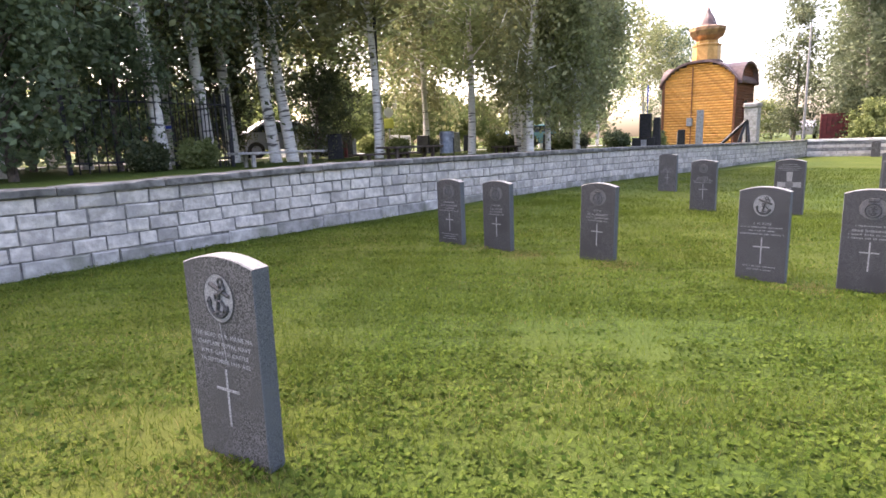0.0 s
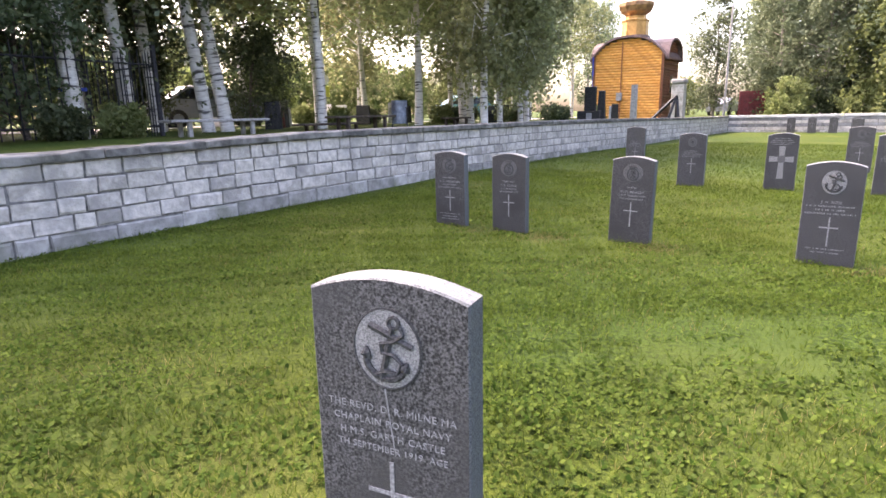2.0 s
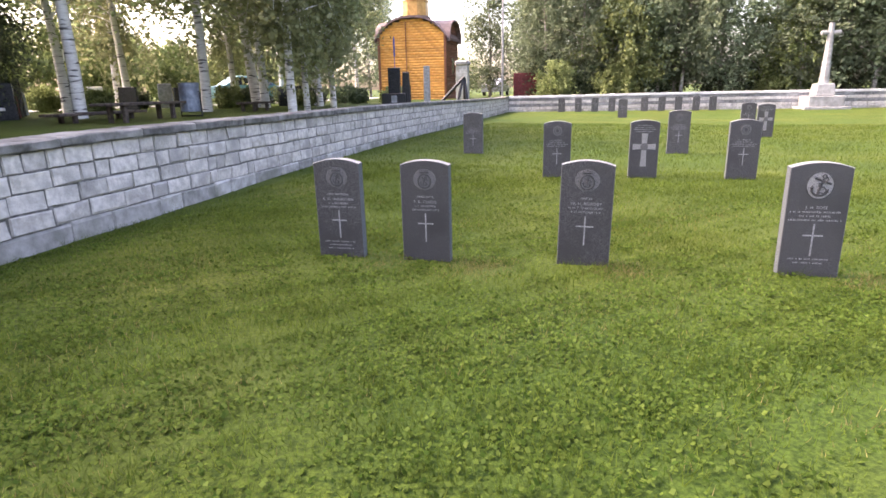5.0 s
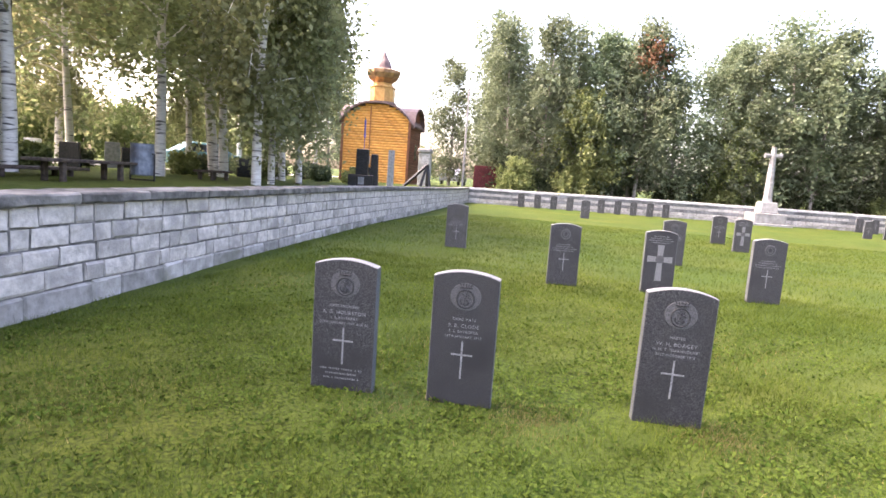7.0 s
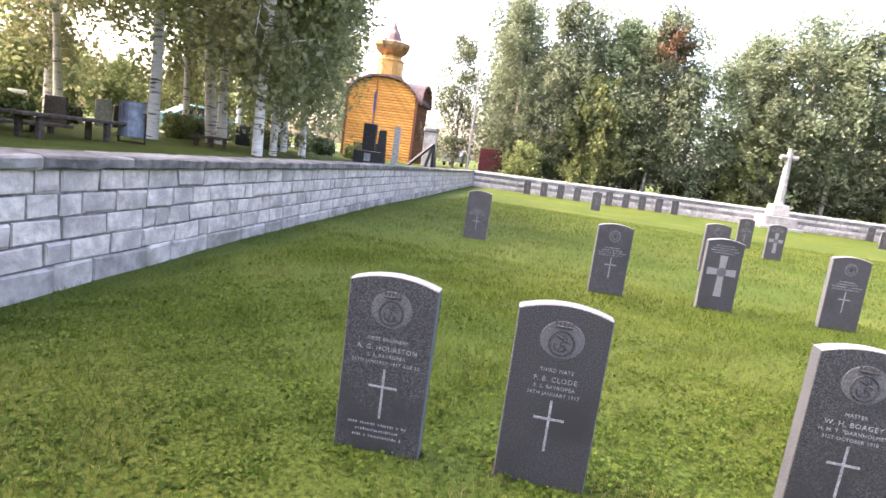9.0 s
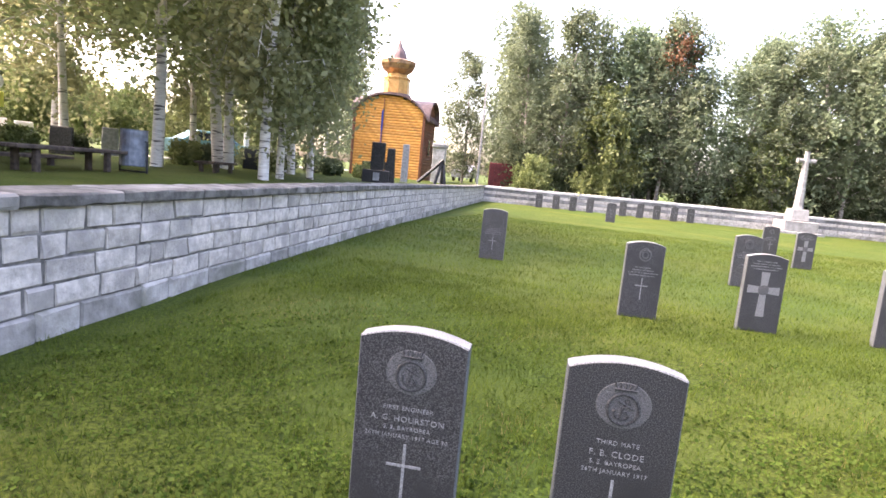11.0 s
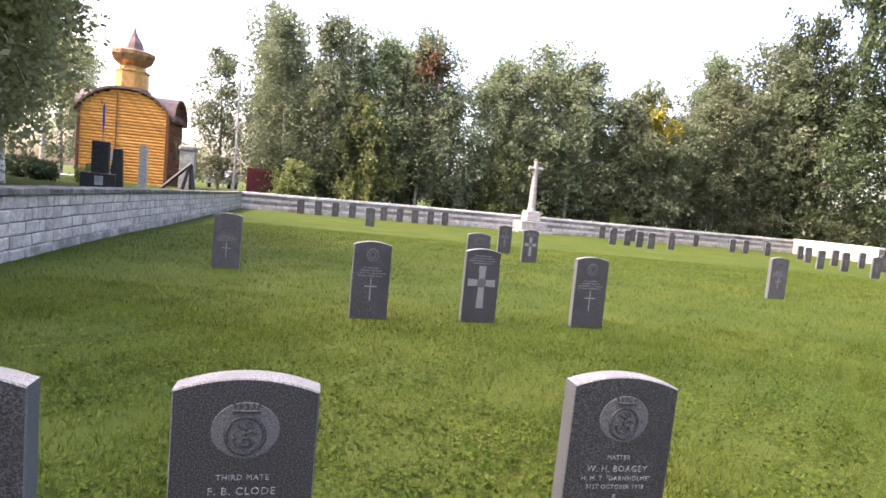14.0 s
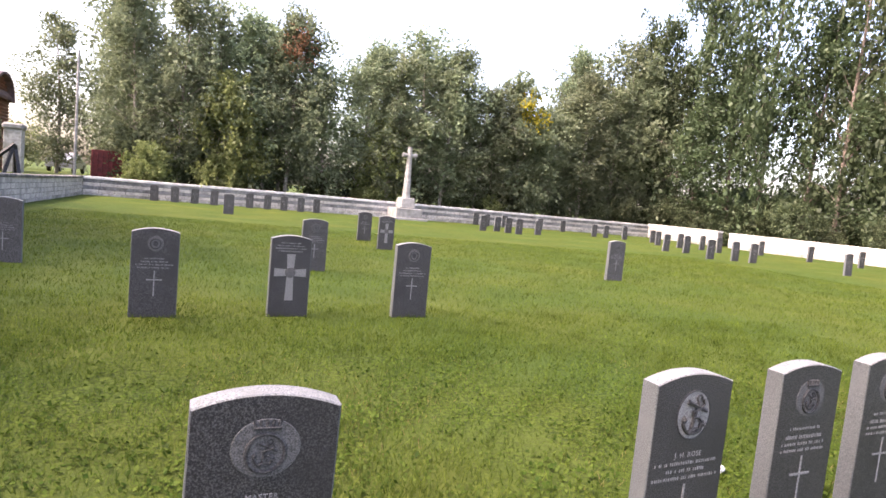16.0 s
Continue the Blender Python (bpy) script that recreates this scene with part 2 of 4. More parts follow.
def from_bm(name, bm, *mats, smooth=False):
    me = bpy.data.meshes.new(name)
    if smooth:
        for f in bm.faces:
            f.smooth = True
    bm.to_mesh(me)
    bm.free()
    for m in mats:
        me.materials.append(m)
    return me


def piece(name, me, parent=None, m=None, label=""):
    ob = new(name, me)
    if parent:
        ob.parent = parent
    if m is not None:
        ob.matrix_basis = m
    return tagged(ob, label) if label else ob


def box_bm(sx, sy, sz, bevel=0.01, z0=0.0, cuts=1, bm=None, at=(0, 0, 0)):
    """A bevelled block, centred in x and y, from z0 up."""
    own = bmesh.new()
    bmesh.ops.create_cube(own, size=1, matrix=Matrix.Translation((at[0], at[1], at[2] + z0 + sz / 2)) @ Matrix.Diagonal((sx, sy, sz, 1)))
    if bevel:
        bmesh.ops.bevel(own, geom=own.edges[:], offset=bevel, segments=cuts, affect="EDGES")
    if bm is None:
        return own
    tmp = bpy.data.meshes.new("tmp")
    own.to_mesh(tmp)
    own.free()
    bm.from_mesh(tmp)
    bpy.data.meshes.remove(tmp)
    return bm


def lathe(rings, sides=24, tilt=0.0):
    """A turned body from (radius, z) rings."""
    verts, faces = [], []
    for r, z in rings:
        for k in range(sides):
            a = 2 * math.pi * (k + tilt) / sides
            verts.append((r * math.cos(a), r * math.sin(a), z))
    for i in range(len(rings) - 1):
        for k in range(sides):
            faces.append((i * sides + k, i * sides + (k + 1) % sides, (i + 1) * sides + (k + 1) % sides, (i + 1) * sides + k))
    faces.append(tuple(range(sides))[::-1])
    faces.append(tuple((len(rings) - 1) * sides + k for k in range(sides)))
    return verts, faces


def tube(path, radii, sides=6):
    """A tapered tube along a list of points."""
    verts, faces = [], []
    path = [Vector(p) for p in path]
    for i, p in enumerate(path):
        d = (path[min(i + 1, len(path) - 1)] - path[max(i - 1, 0)]).normalized()
        a = d.cross(Vector((0.3, 1, 0.2))).normalized()
        b = d.cross(a)
        for k in range(sides):
            w = 2 * math.pi * k / sides
            verts.append(p + (a * math.cos(w) + b * math.sin(w)) * radii[i])
    for i in range(len(path) - 1):
        for k in range(sides):
            faces.append((i * sides + k, i * sides + (k + 1) % sides, (i + 1) * sides + (k + 1) % sides, (i + 1) * sides + k))
    return verts, faces


def join(parts):
    verts, faces = [], []
    for v, f in parts:
        o = len(verts)
        verts += list(v)
        faces += [tuple(i + o for i in q) for q in f]
    return verts, faces


# ---- plan: the side wall runs along V, U points into the plot ----
O, V, U = Vector((-8.15, 5.5)), Vector((-0.158, 0.987)), Vector((0.987, 0.158))


def plan(u, v):
    return O + U * u + V * v


def ease(x, pts):
    for (a, p), (b, q) in zip(pts, pts[1:]):
        if x <= b:
            k = min(max((x - a) / (b - a), 0), 1)
            return p + (q - p) * (3 * k * k - 2 * k * k * k)
    return pts[-1][1]


LAWN_PROFILE = [(-3, 0.07), (2, 0.06), (6, -0.01), (10, 0.05), (14, 0.05), (24, -0.04), (38, -0.15), (60, -0.15)]
YARD_PROFILE = [(0, 0.83), (15, 0.82), (32, 0.66), (80, 0.6)]


def lawn_z(x, y):
    u = (x - O.x) * U.x + (y - O.y) * U.y
    dip = -0.15 * max(0.0, 1 - max(u, 0) / 4) * min(max((5.5 - y) / 4, 0.0), 1.0)
    return dip + ease(y, LAWN_PROFILE) + 0.012 * noise.noise(Vector((x * 0.8, y * 0.8, 0)))


def yard_z(x, y):
    return ease(y, YARD_PROFILE) + 0.03 * noise.noise(Vector((x * 0.4, y * 0.4, 3)))


def wall_z(v):
    return ease(v, [(-30, -0.12), (-4, -0.09), (1, 0.0), (6, 0.0), (31, -0.19), (60, -0.19)])


# ---- ground ----
def build_ground():
    us = [-3000, -400, -120, -60] + [-40 + 2 * k for k in range(20)] + [-0.5, -0.3, -0.18, 0.0] + [0.5 * k for k in range(1, 36)] + [18 + 1.5 * k for k in range(1, 20)] + [60, 120, 400, 3000]
    vs = [-3000, -400, -80, -30, -15] + [-10 + 0.5 * k for k in range(60)] + [20 + 1.0 * k for k in range(1, 30)] + [55, 65, 90, 150, 400, 3000]
    verts, faces = [], []
    for v in vs:
        for u in us:
            p = plan(u, v)
            z = yard_z(p.x, p.y) if u < -0.25 else lawn_z(p.x, p.y)
            verts.append((p.x, p.y, z))
    n = len(us)
    for j in range(len(vs) - 1):
        for i in range(n - 1):
            faces.append((j * n + i, j * n + i + 1, (j + 1) * n + i + 1, (j + 1) * n + i))
    me = mesh_of("ground", verts, faces, LAWN)
    for p in me.polygons:
        p.use_smooth = True
    return tagged(new("ground", me), "mown green lawn with clover and worn yellow patches", "lawn", kind="structure")


ground = build_ground()


# ---- walls ----
def block(l, d, h, c=0.012, rnd=None, j=0.007):
    """A hewn block: back, chamfer and proud front face (front towards -y)."""
    q = (lambda: rnd.uniform(-j, j)) if rnd else (lambda: 0.0)
    x, z = l / 2, h / 2
    verts = [(sx * x, d, sz * z) for sx, sz in ((-1, -1), (1, -1), (1, 1), (-1, 1))]
    verts += [(sx * x + q() * 0.6, c, sz * z + q() * 0.6) for sx, sz in ((-1, -1), (1, -1), (1, 1), (-1, 1))]
    verts += [(sx * (x - c) + q(), q() * 0.8, sz * (z - c) + q()) for sx, sz in ((-1, -1), (1, -1), (1, 1), (-1, 1))]
    faces = [(8, 9, 10, 11)]
    for a in (0, 4):
        for k in range(4):
            faces.append((a + k, a + (k + 1) % 4, a + 4 + (k + 1) % 4, a + 4 + k))
    return verts, faces


def wall_lengths(length, rnd, lo, hi):
    out, x = [], 0.0
    while x < length:
        l = rnd.choice((rnd.uniform(lo, (lo + hi) / 2), rnd.uniform((lo + hi) / 2, hi), rnd.uniform((lo + hi) / 2, hi)))
        l = min(l, length - x)
        if length - x - l < lo * 0.6:
            l = length - x
        out.append((x, l))
        x += l
    return out


def build_wall(name, start, end, drop, courses, course, plinth, cap, label, cap_mat, near=None, thick=0.40, lo=0.17, hi=0.46, cap_over=0.04, seed=1, dark=()):
    """A wall of hewn stone courses from start to end; its show face is on the right-hand side of that way. near: the stretch with single stones."""
    rnd = random.Random(seed)
    a, b = Vector(start), Vector(end)
    length = (b - a).length
    way = (b - a) / length
    yaw = math.degrees(math.atan2(way.y, way.x))
    base = pose(a.x, a.y, 0, 0, 0, yaw)
    top = plinth + courses * course
    segs = max(2, int(length / 2))
    verts, faces = [], []
    for i in range(segs + 1):
        x = length * i / segs
        z = drop(x)
        verts += [(x, 0.016, z - 0.3), (x, 0.016, z + top), (x, thick - 0.016, z + top), (x, thick - 0.016, z - 0.3)]
        if i:
            o = 4 * (i - 1)
            faces += [(o + k, o + 4 + k, o + 4 + (k + 1) % 4, o + (k + 1) % 4) for k in range(4)]
    faces += [(0, 1, 2, 3), tuple(4 * segs + k for k in (3, 2, 1, 0))]
    wall = new(name, mesh_of(name, verts, faces, MORTAR))
    wall.matrix_basis = base
    tagged(wall, label, "wall", kind="structure")
    # plinth
    pl = []
    for x, l in wall_lengths(length, rnd, 0.3, 0.9):
        vs, fs = block(l - 0.012, 0.2, plinth + 0.25, 0.02, rnd, 0.012)
        pl.append(([(p[0] + x + l / 2, p[1] - 0.008, p[2] + drop(x) + plinth / 2 - 0.125) for p in vs], fs))
    piece("plinth", mesh_of("plinth", *join(pl), PLINTH), wall)
    singles, rest, rest_shaded, stock = [], [], [], {}
    for c in range(courses):
        z = plinth + course * (c + 0.5)
        for x, l in wall_lengths(length, rnd, lo, hi):
            l2, at = l - 0.02, x + l / 2
            proud = rnd.uniform(-0.006, 0.006)
            if near and near[0] < at < near[1] and len(singles) < 300:
                key = (round(l2 / 0.03), rnd.randrange(4))
                if key not in stock:
                    stock[key] = mesh_of("brick", *block(key[0] * 0.03, 0.15, course - 0.017, 0.011, rnd, 0.011), BRICK)
                singles.append((stock[key], pose(at, proud, z + drop(at), 0, rnd.uniform(-1.0, 1.0), rnd.uniform(-1.0, 1.0)) @ Matrix.Diagonal((l2 / (key[0] * 0.03), 1, 1, 1))))
            else:
                vs, fs = block(l2, 0.15, course - 0.017, 0.011, rnd, 0.011)
                (rest_shaded if c in dark else rest).append(([(p[0] + at, p[1] + proud, p[2] + z + drop(at)) for p in vs], fs))
    if rest:
        tagged(piece("brickwork", mesh_of("brickwork", *join(rest), BRICK), wall), kind="stuff")
    if rest_shaded:
        tagged(piece("dark_course", mesh_of("dark_course", *join(rest_shaded), BRICK_SHADED), wall), kind="stuff")
    caps = []
    for x, l in wall_lengths(length, rnd, 0.7, 1.2):
        bm = box_bm(l - 0.008, thick + 2 * cap_over, cap, 0.014)
        bmesh.ops.subdivide_edges(bm, edges=[e for e in bm.edges if abs(e.verts[0].co.x - e.verts[1].co.x) > 0.3], cuts=5)
        for w in bm.verts:
            w.co += Vector((0, rnd.uniform(-0.009, 0.009), rnd.uniform(-0.007, 0.005)))
        caps.append((from_bm("cap_stone", bm, cap_mat), pose(x + l / 2, thick / 2, top + drop(x + l / 2), 0, -math.degrees(math.atan2(drop(x + l) - drop(x), l)), 0)))
    return wall, singles, caps


WALLS = []
a, b = plan(0, -24), plan(0, 32.0)
WALLS.append(build_wall("wall_west", a, b, lambda x: wall_z(x - 24), 4, 0.171, 0.185, 0.092, "pale grey hewn stone wall with weathered dark coping", CAPSTONE, near=(20, 40), seed=3))
FAR_A, FAR_B, GATE_A, GATE_B, END = plan(0, 32.0), (24.5, 45.3), (25.77, 38.95), (25.95, 38.1), (33.5, 1.0)
FAR_B = Vector(FAR_B)
flat = lambda k: (lambda x: k)
WALLS.append(build_wall("wall_north", FAR_A, FAR_B, lambda x: ease(x, [(0, -0.19), (12, -0.12), (40, -0.12)]), 4, 0.17, 0.16, 0.13, "pale stone boundary wall with white coping behind the graves", PALECAP, lo=0.3, hi=0.8, thick=0.5, seed=5, dark=(1, 3)))
WALLS.append(build_wall("wall_east", FAR_B, GATE_A, flat(-0.12), 4, 0.19, 0.16, 0.13, "sunlit white stone boundary wall", PALECAP, lo=0.3, hi=0.8, thick=0.5, seed=6))
WALLS.append(build_wall("wall_east_2", GATE_B, END, flat(-0.12), 4, 0.18, 0.16, 0.12, "sunlit white stone boundary wall past the gap", PALECAP, lo=0.3, hi=0.8, thick=0.5, seed=7))


# ---- trees ----
def leaves(name, pts, size, rng, material, flatness=1.0):
    """Many small leaf clumps, each a kite of two sides, at the given points."""
    n = len(pts)
    a = rng.normal(size=(n, 3))
    a /= np.linalg.norm(a, axis=1)[:, None]
    b = np.cross(a, rng.normal(size=(n, 3)))
    b /= np.linalg.norm(b, axis=1)[:, None]
    s = size * rng.uniform(0.6, 1.35, size=(n, 1))
    c = np.cross(a, b)
    quad = np.stack([pts - a * s, pts + b * s * 0.6 + c * s * 0.15, pts + a * s, pts - b * s * 0.6 + c * s * 0.15], axis=1).reshape(-1, 3)
    me = bpy.data.meshes.new(name)
    me.vertices.add(4 * n)
    me.vertices.foreach_set("co", quad.ravel())
    me.loops.add(4 * n)
    me.loops.foreach_set("vertex_index", np.arange(4 * n, dtype=np.int32))
    me.polygons.add(n)
    me.polygons.foreach_set("loop_start", np.arange(0, 4 * n, 4, dtype=np.int32))
    me.update(calc_edges=True)
    me.materials.append(material)
    return me


def make_tree(name, seed, height, radius, base, count, size, bark, leaf, droop, label, trunk=0.14, limbs=46, top=0.25, spread=0.28, lean=0.3, patch=None):
    """A tapered trunk with limbs; leaf clumps crowd round the outer limbs. base: where the crown begins, as a part of the height."""
    rng, rnd = np.random.default_rng(seed), random.Random(seed)
    spine = []
    bx, by = rnd.uniform(-lean, lean), rnd.uniform(-lean, lean)
    for i in range(9):
        k = i / 8
        spine.append(Vector((bx * k * k + 0.12 * math.sin(3 * k + seed), by * k * k + 0.12 * math.sin(4 * k + 2 * seed) - 0.12 * math.sin(2 * seed), height * 0.97 * k - 0.15)))
    parts = [tube(spine, [trunk * (1.15 - 1.05 * i / 8) for i in range(9)], 9)]
    pts = []
    for _ in range(limbs):
        k = base + (0.98 - base) * rnd.random() ** 0.9
        i = min(int(k * 8), 7)
        p = spine[i].lerp(spine[i + 1], k * 8 - i)
        w = rnd.uniform(0, 2 * math.pi)
        rel = (k - base) / (1 - base)
        reach = radius * (0.25 + 0.9 * math.sin(math.pi * min(1, 0.22 + 0.78 * rel)) ** 0.8) * rnd.uniform(0.55, 1.15)
        reach = max(reach, radius * top * (1.05 - rel))
        d = Vector((math.cos(w), math.sin(w), 0))
        rise = rnd.uniform(0.25, 0.8) * reach
        q = [p, p + d * reach * 0.4 + Vector((0, 0, rise * 0.7)), p + d * reach * 0.75 + Vector((0, 0, rise)), p + d * reach + Vector((0, 0, rise - droop * rnd.uniform(0.3, 1)))]
        r0 = trunk * 0.32 * (1.1 - k)
        parts.append(tube(q, [r0, r0 * 0.7, r0 * 0.4, r0 * 0.15], 4))
        m = max(2, int(count / limbs * (0.4 + reach / radius)))
        f = rng.beta(2.6, 1.3, size=m) * 3
        seg = np.clip(f.astype(int), 0, 2)
        Q = np.array([list(v) for v in q])
        at = Q[seg] + (Q[seg + 1] - Q[seg]) * (f - seg)[:, None]
        clump = rng.normal(size=(max(3, m // 26), 3)) * spread * (0.6 + 0.5 * reach)
        at = at + clump[rng.integers(0, len(clump), m)] + rng.normal(size=(m, 3)) * spread * 0.45
        at[:, 2] -= rng.exponential(0.35 * droop + 0.02, size=m) * (0.4 + reach / radius)
        pts.append(at)
    tree = new(name)
    tagged(tree, label, "tree")
    piece("trunk", mesh_of("trunk", *join(parts), bark), tree)
    for p in tree.children[0].data.polygons:
        p.use_smooth = True
    pts = np.concatenate(pts)
    pts = pts[pts[:, 2] > 0.25]
    me = leaves("crown", pts, size, rng, leaf)
    if patch:
        me.materials.append(patch[0])
        c = np.array(patch[1])
        near = np.linalg.norm(pts - c, axis=1) + rng.normal(size=len(pts)) * 0.35 < patch[2]
        me.polygons.foreach_set("material_index", near.astype(np.int32))
    piece("crown", me, tree)
    return tree


def place(tree, x, y, z, turn=0, s=1.0, sz=None, lean=(0, 0)):
    m = pose(x, y, z, lean[0], lean[1], 0) @ pose(0, 0, 0, 0, 0, turn) @ Matrix.Diagonal((s, s, sz or s, 1))
    if tree.get("used"):
        return copy_thing(tree, m)
    tree["used"] = 1
    tree.matrix_basis = m
    return tree


def plant():
    rnd = random.Random(11)
    birch = [make_tree("birch_tree", s, 11.5, 2.2, b, 6500, 0.085, BARK, LEAF_BIRCH, d, "tall birch with white spotted trunk and drooping leaves", 0.112, 52) for s, b, d in ((1, 0.30, 0.8), (2, 0.34, 0.7), (3, 0.27, 0.9))]
    low = make_tree("birch_tree", 5, 9.5, 1.45, 0.2, 11500, 0.078, BARK, LEAF_BIRCH, 1.0, "dense birch with low hanging dark green branches", 0.105, 60, spread=0.2)
    shady = make_tree("birch_tree", 6, 11.5, 2.5, 0.26, 9000, 0.062, BARK, LEAF_SHADY, 1.5, "old birch with long hanging twigs, coloured dark as in shade", 0.14, 60, spread=0.2)
    yard = lambda x, y: yard_z(x, y) - 0.02
    # the last two stand out of view, added to cast shade on the near lawn
    for x, y, s in ((-13.6, 4.4, 1.0), (-15.4, 5.9, 1.05), (-13.2, 1.6, 1.0), (-16.8, 7.0, 1.1), (-11.9, -0.9, 1.0), (-12.6, -3.2, 1.05)):
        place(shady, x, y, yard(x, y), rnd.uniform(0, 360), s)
    for k, (x, y, s) in enumerate(((-15.1, 14.3, 1.0), (-14.9, 10.7, 1.0), (-15.5, 7.7, 1.2), (-15.6, 8.35, 1.15), (-15.75, 17.5, 1.0), (-16.15, 17.8, 0.95), (-19.5, 13.5, 1.0), (-19, 8.0, 1.1), (-18.2, 5.6, 1.05), (-17.5, 3.4, 1.0))):
        place(birch[k % 3], x, y, yard(x, y), rnd.uniform(0, 360), s * 1.1, s * 0.85, {1: (1.5, 0.5), 2: (5, -4), 3: (3.5, -2.5)}.get(k, (0, 0)))
    for x, y, s in ((-11.75, 13.85, 0.95), (-12.3, 15.2, 0.8), (-12.7, 16.85, 0.85), (-15.2, 19.8, 1.1), (-17.0, 22.5, 1.15), (-19.6, 25.5, 1.15), (-20.5, 21.5, 1.2), (-25, 20, 1.3)):
        place(low, x, y, yard(x, y), rnd.uniform(0, 360), s)
    for x, y, s in ((-21, 17, 1), (-22, 12, 1.1), (-23, 6.5, 1.15), (-21.5, 3, 1.1), (-25, 1.5, 1.2), (-23.5, 29, 1.1), (-25.5, 35.0, 1.05), (-29, 33, 1.1), (-34, 24, 1.2), (-36, 16, 1.2), (-31, 4, 1.2), (-26, 41, 1.1), (-19, -2, 1.1), (-15.5, -2.5, 1.0), (-14.8, 1.0, 0.95), (-16.6, -5, 1.1), (-18.5, 1.2, 1.05), (-13.2, -4.4, 1.0), (-20.5, -0.5, 1.15), (-24, -1.5, 1.2)):
        place(birch[rnd.randrange(3)], x, y, yard(x, y), rnd.uniform(0, 360), s * rnd.uniform(0.9, 1.05))
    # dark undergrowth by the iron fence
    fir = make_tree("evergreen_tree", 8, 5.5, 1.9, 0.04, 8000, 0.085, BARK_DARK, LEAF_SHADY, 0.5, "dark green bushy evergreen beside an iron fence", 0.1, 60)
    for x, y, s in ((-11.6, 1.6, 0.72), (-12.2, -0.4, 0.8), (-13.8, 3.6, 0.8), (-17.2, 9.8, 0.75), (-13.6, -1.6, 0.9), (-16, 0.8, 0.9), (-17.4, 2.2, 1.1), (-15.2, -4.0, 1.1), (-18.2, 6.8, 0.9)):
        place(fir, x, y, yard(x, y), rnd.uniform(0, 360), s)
    # belt of mixed wood beyond the far walls
    wood = [make_tree("broadleaf_tree", s, h, r, 0.13, n, 0.108, BARK_GREY, LEAF_WOOD, d, "tall green willow and aspen with light trunks at the wood edge", 0.12, 64, spread=0.36) for s, h, r, n, d in ((21, 13.5, 2.0, 9000, 0.5), (22, 14.0, 1.7, 8500, 0.4), (23, 11.5, 2.1, 9000, 0.6))]
    shrub = make_tree("willow_shrub", 31, 4.6, 1.9, 0.03, 4200, 0.13, BARK_DARK, LEAF_LIME, 0.4, "pale yellow-green willow shrub at the wood edge", 0.06, 40)
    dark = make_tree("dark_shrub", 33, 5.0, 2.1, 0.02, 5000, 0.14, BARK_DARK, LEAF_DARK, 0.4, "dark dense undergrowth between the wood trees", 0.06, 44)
    rust = make_tree("broadleaf_tree", 24, 13.0, 2.0, 0.14, 9000, 0.115, BARK_GREY, LEAF_WOOD, 0.4, "tall green tree with a rust-brown patch near its top", 0.12, 60, spread=0.36, patch=(LEAF_RUST, (0.3, -0.9, 10.2), 1.0))
    gold = make_tree("broadleaf_tree", 25, 12.0, 2.4, 0.08, 8000, 0.15, BARK_DARK, LEAF_WOOD, 0.4, "green tree with a bright yellow patch of autumn leaves", 0.12, 60, spread=0.36, patch=(LEAF_YELLOW, (0.6, -1.5, 9.0), 1.4))
    deep = [make_tree("broadleaf_tree", s, h, w, 0.08, 9000, 0.115, BARK_DARK, LEAF_DEEP, 0.5, "tall deep green tree beyond the sunlit wall", 0.13, 46, spread=0.3) for s, h, w in ((41, 13.0, 2.4), (42, 14.5, 2.2))]
    lime = make_tree("broadleaf_tree", 26, 9.0, 2.4, 0.06, 8000, 0.15, BARK_DARK, LEAF_LIME, 0.4, "lime green young tree at the wood edge", 0.1, 60, spread=0.36)
    n = (FAR_B - FAR_A).normalized()
    out = Vector((-n.y, n.x))
    gz = -0.15

    def belt(tree, along, off, s, turn=None, sz=None):
        p = FAR_A + n * along + out * off
        return place(tree, p.x, p.y, gz, rnd.uniform(0, 360) if turn is None else turn, s, sz)

    tall = lambda a: ease(a, [(-3, 12.5), (2, 14.8), (10, 14.8), (13, 12.8), (15, 15.4), (22, 14.8), (26, 11.4), (31, 11.2), (36, 17), (50, 18)])
    size = (13.5, 14.0, 11.5)
    for k in range(19):
        a = 2.0 + k * 2.2 + rnd.uniform(-0.6, 0.6)
        if not 12.2 < a < 13.9:
            s = tall(a) / size[k % 3] * rnd.uniform(0.8, 0.97)
            belt(wood[k % 3], a, rnd.uniform(3.0, 4.6), s ** 0.5 * rnd.uniform(1.0, 1.22), None, s)
    for k in range(12):
        a = -2 + k * 3.9
        if not 11.8 < a < 14.2:
            s = tall(a) / size[(k + 1) % 3] * rnd.uniform(0.82, 0.95)
            belt(wood[(k + 1) % 3], a, rnd.uniform(7, 9), s ** 0.5, None, s)
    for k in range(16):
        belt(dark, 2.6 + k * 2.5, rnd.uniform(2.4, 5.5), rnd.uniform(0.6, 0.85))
    for along, off, s in ((2.9, 2.0, 0.62), (6.3, 2.2, 0.9), (1.9, 2.6, 0.45), (15.5, 2.3, 0.6), (25, 2.2, 0.7)):
        belt(shrub, along, off, s)
    belt(wood[2], 12.9, 3.6, 0.85, None, 0.75)
    belt(rust, 10.6, 3.2, 0.95, 0)
    belt(lime, 6.6, 2.6, 0.8)
    belt(lime, 16.6, 3.0, 0.85)
    belt(gold, 27.5, 3.0, 0.95, 0)
    e = (Vector(END) - FAR_B).normalized()
    eo = Vector((-e.y, e.x))
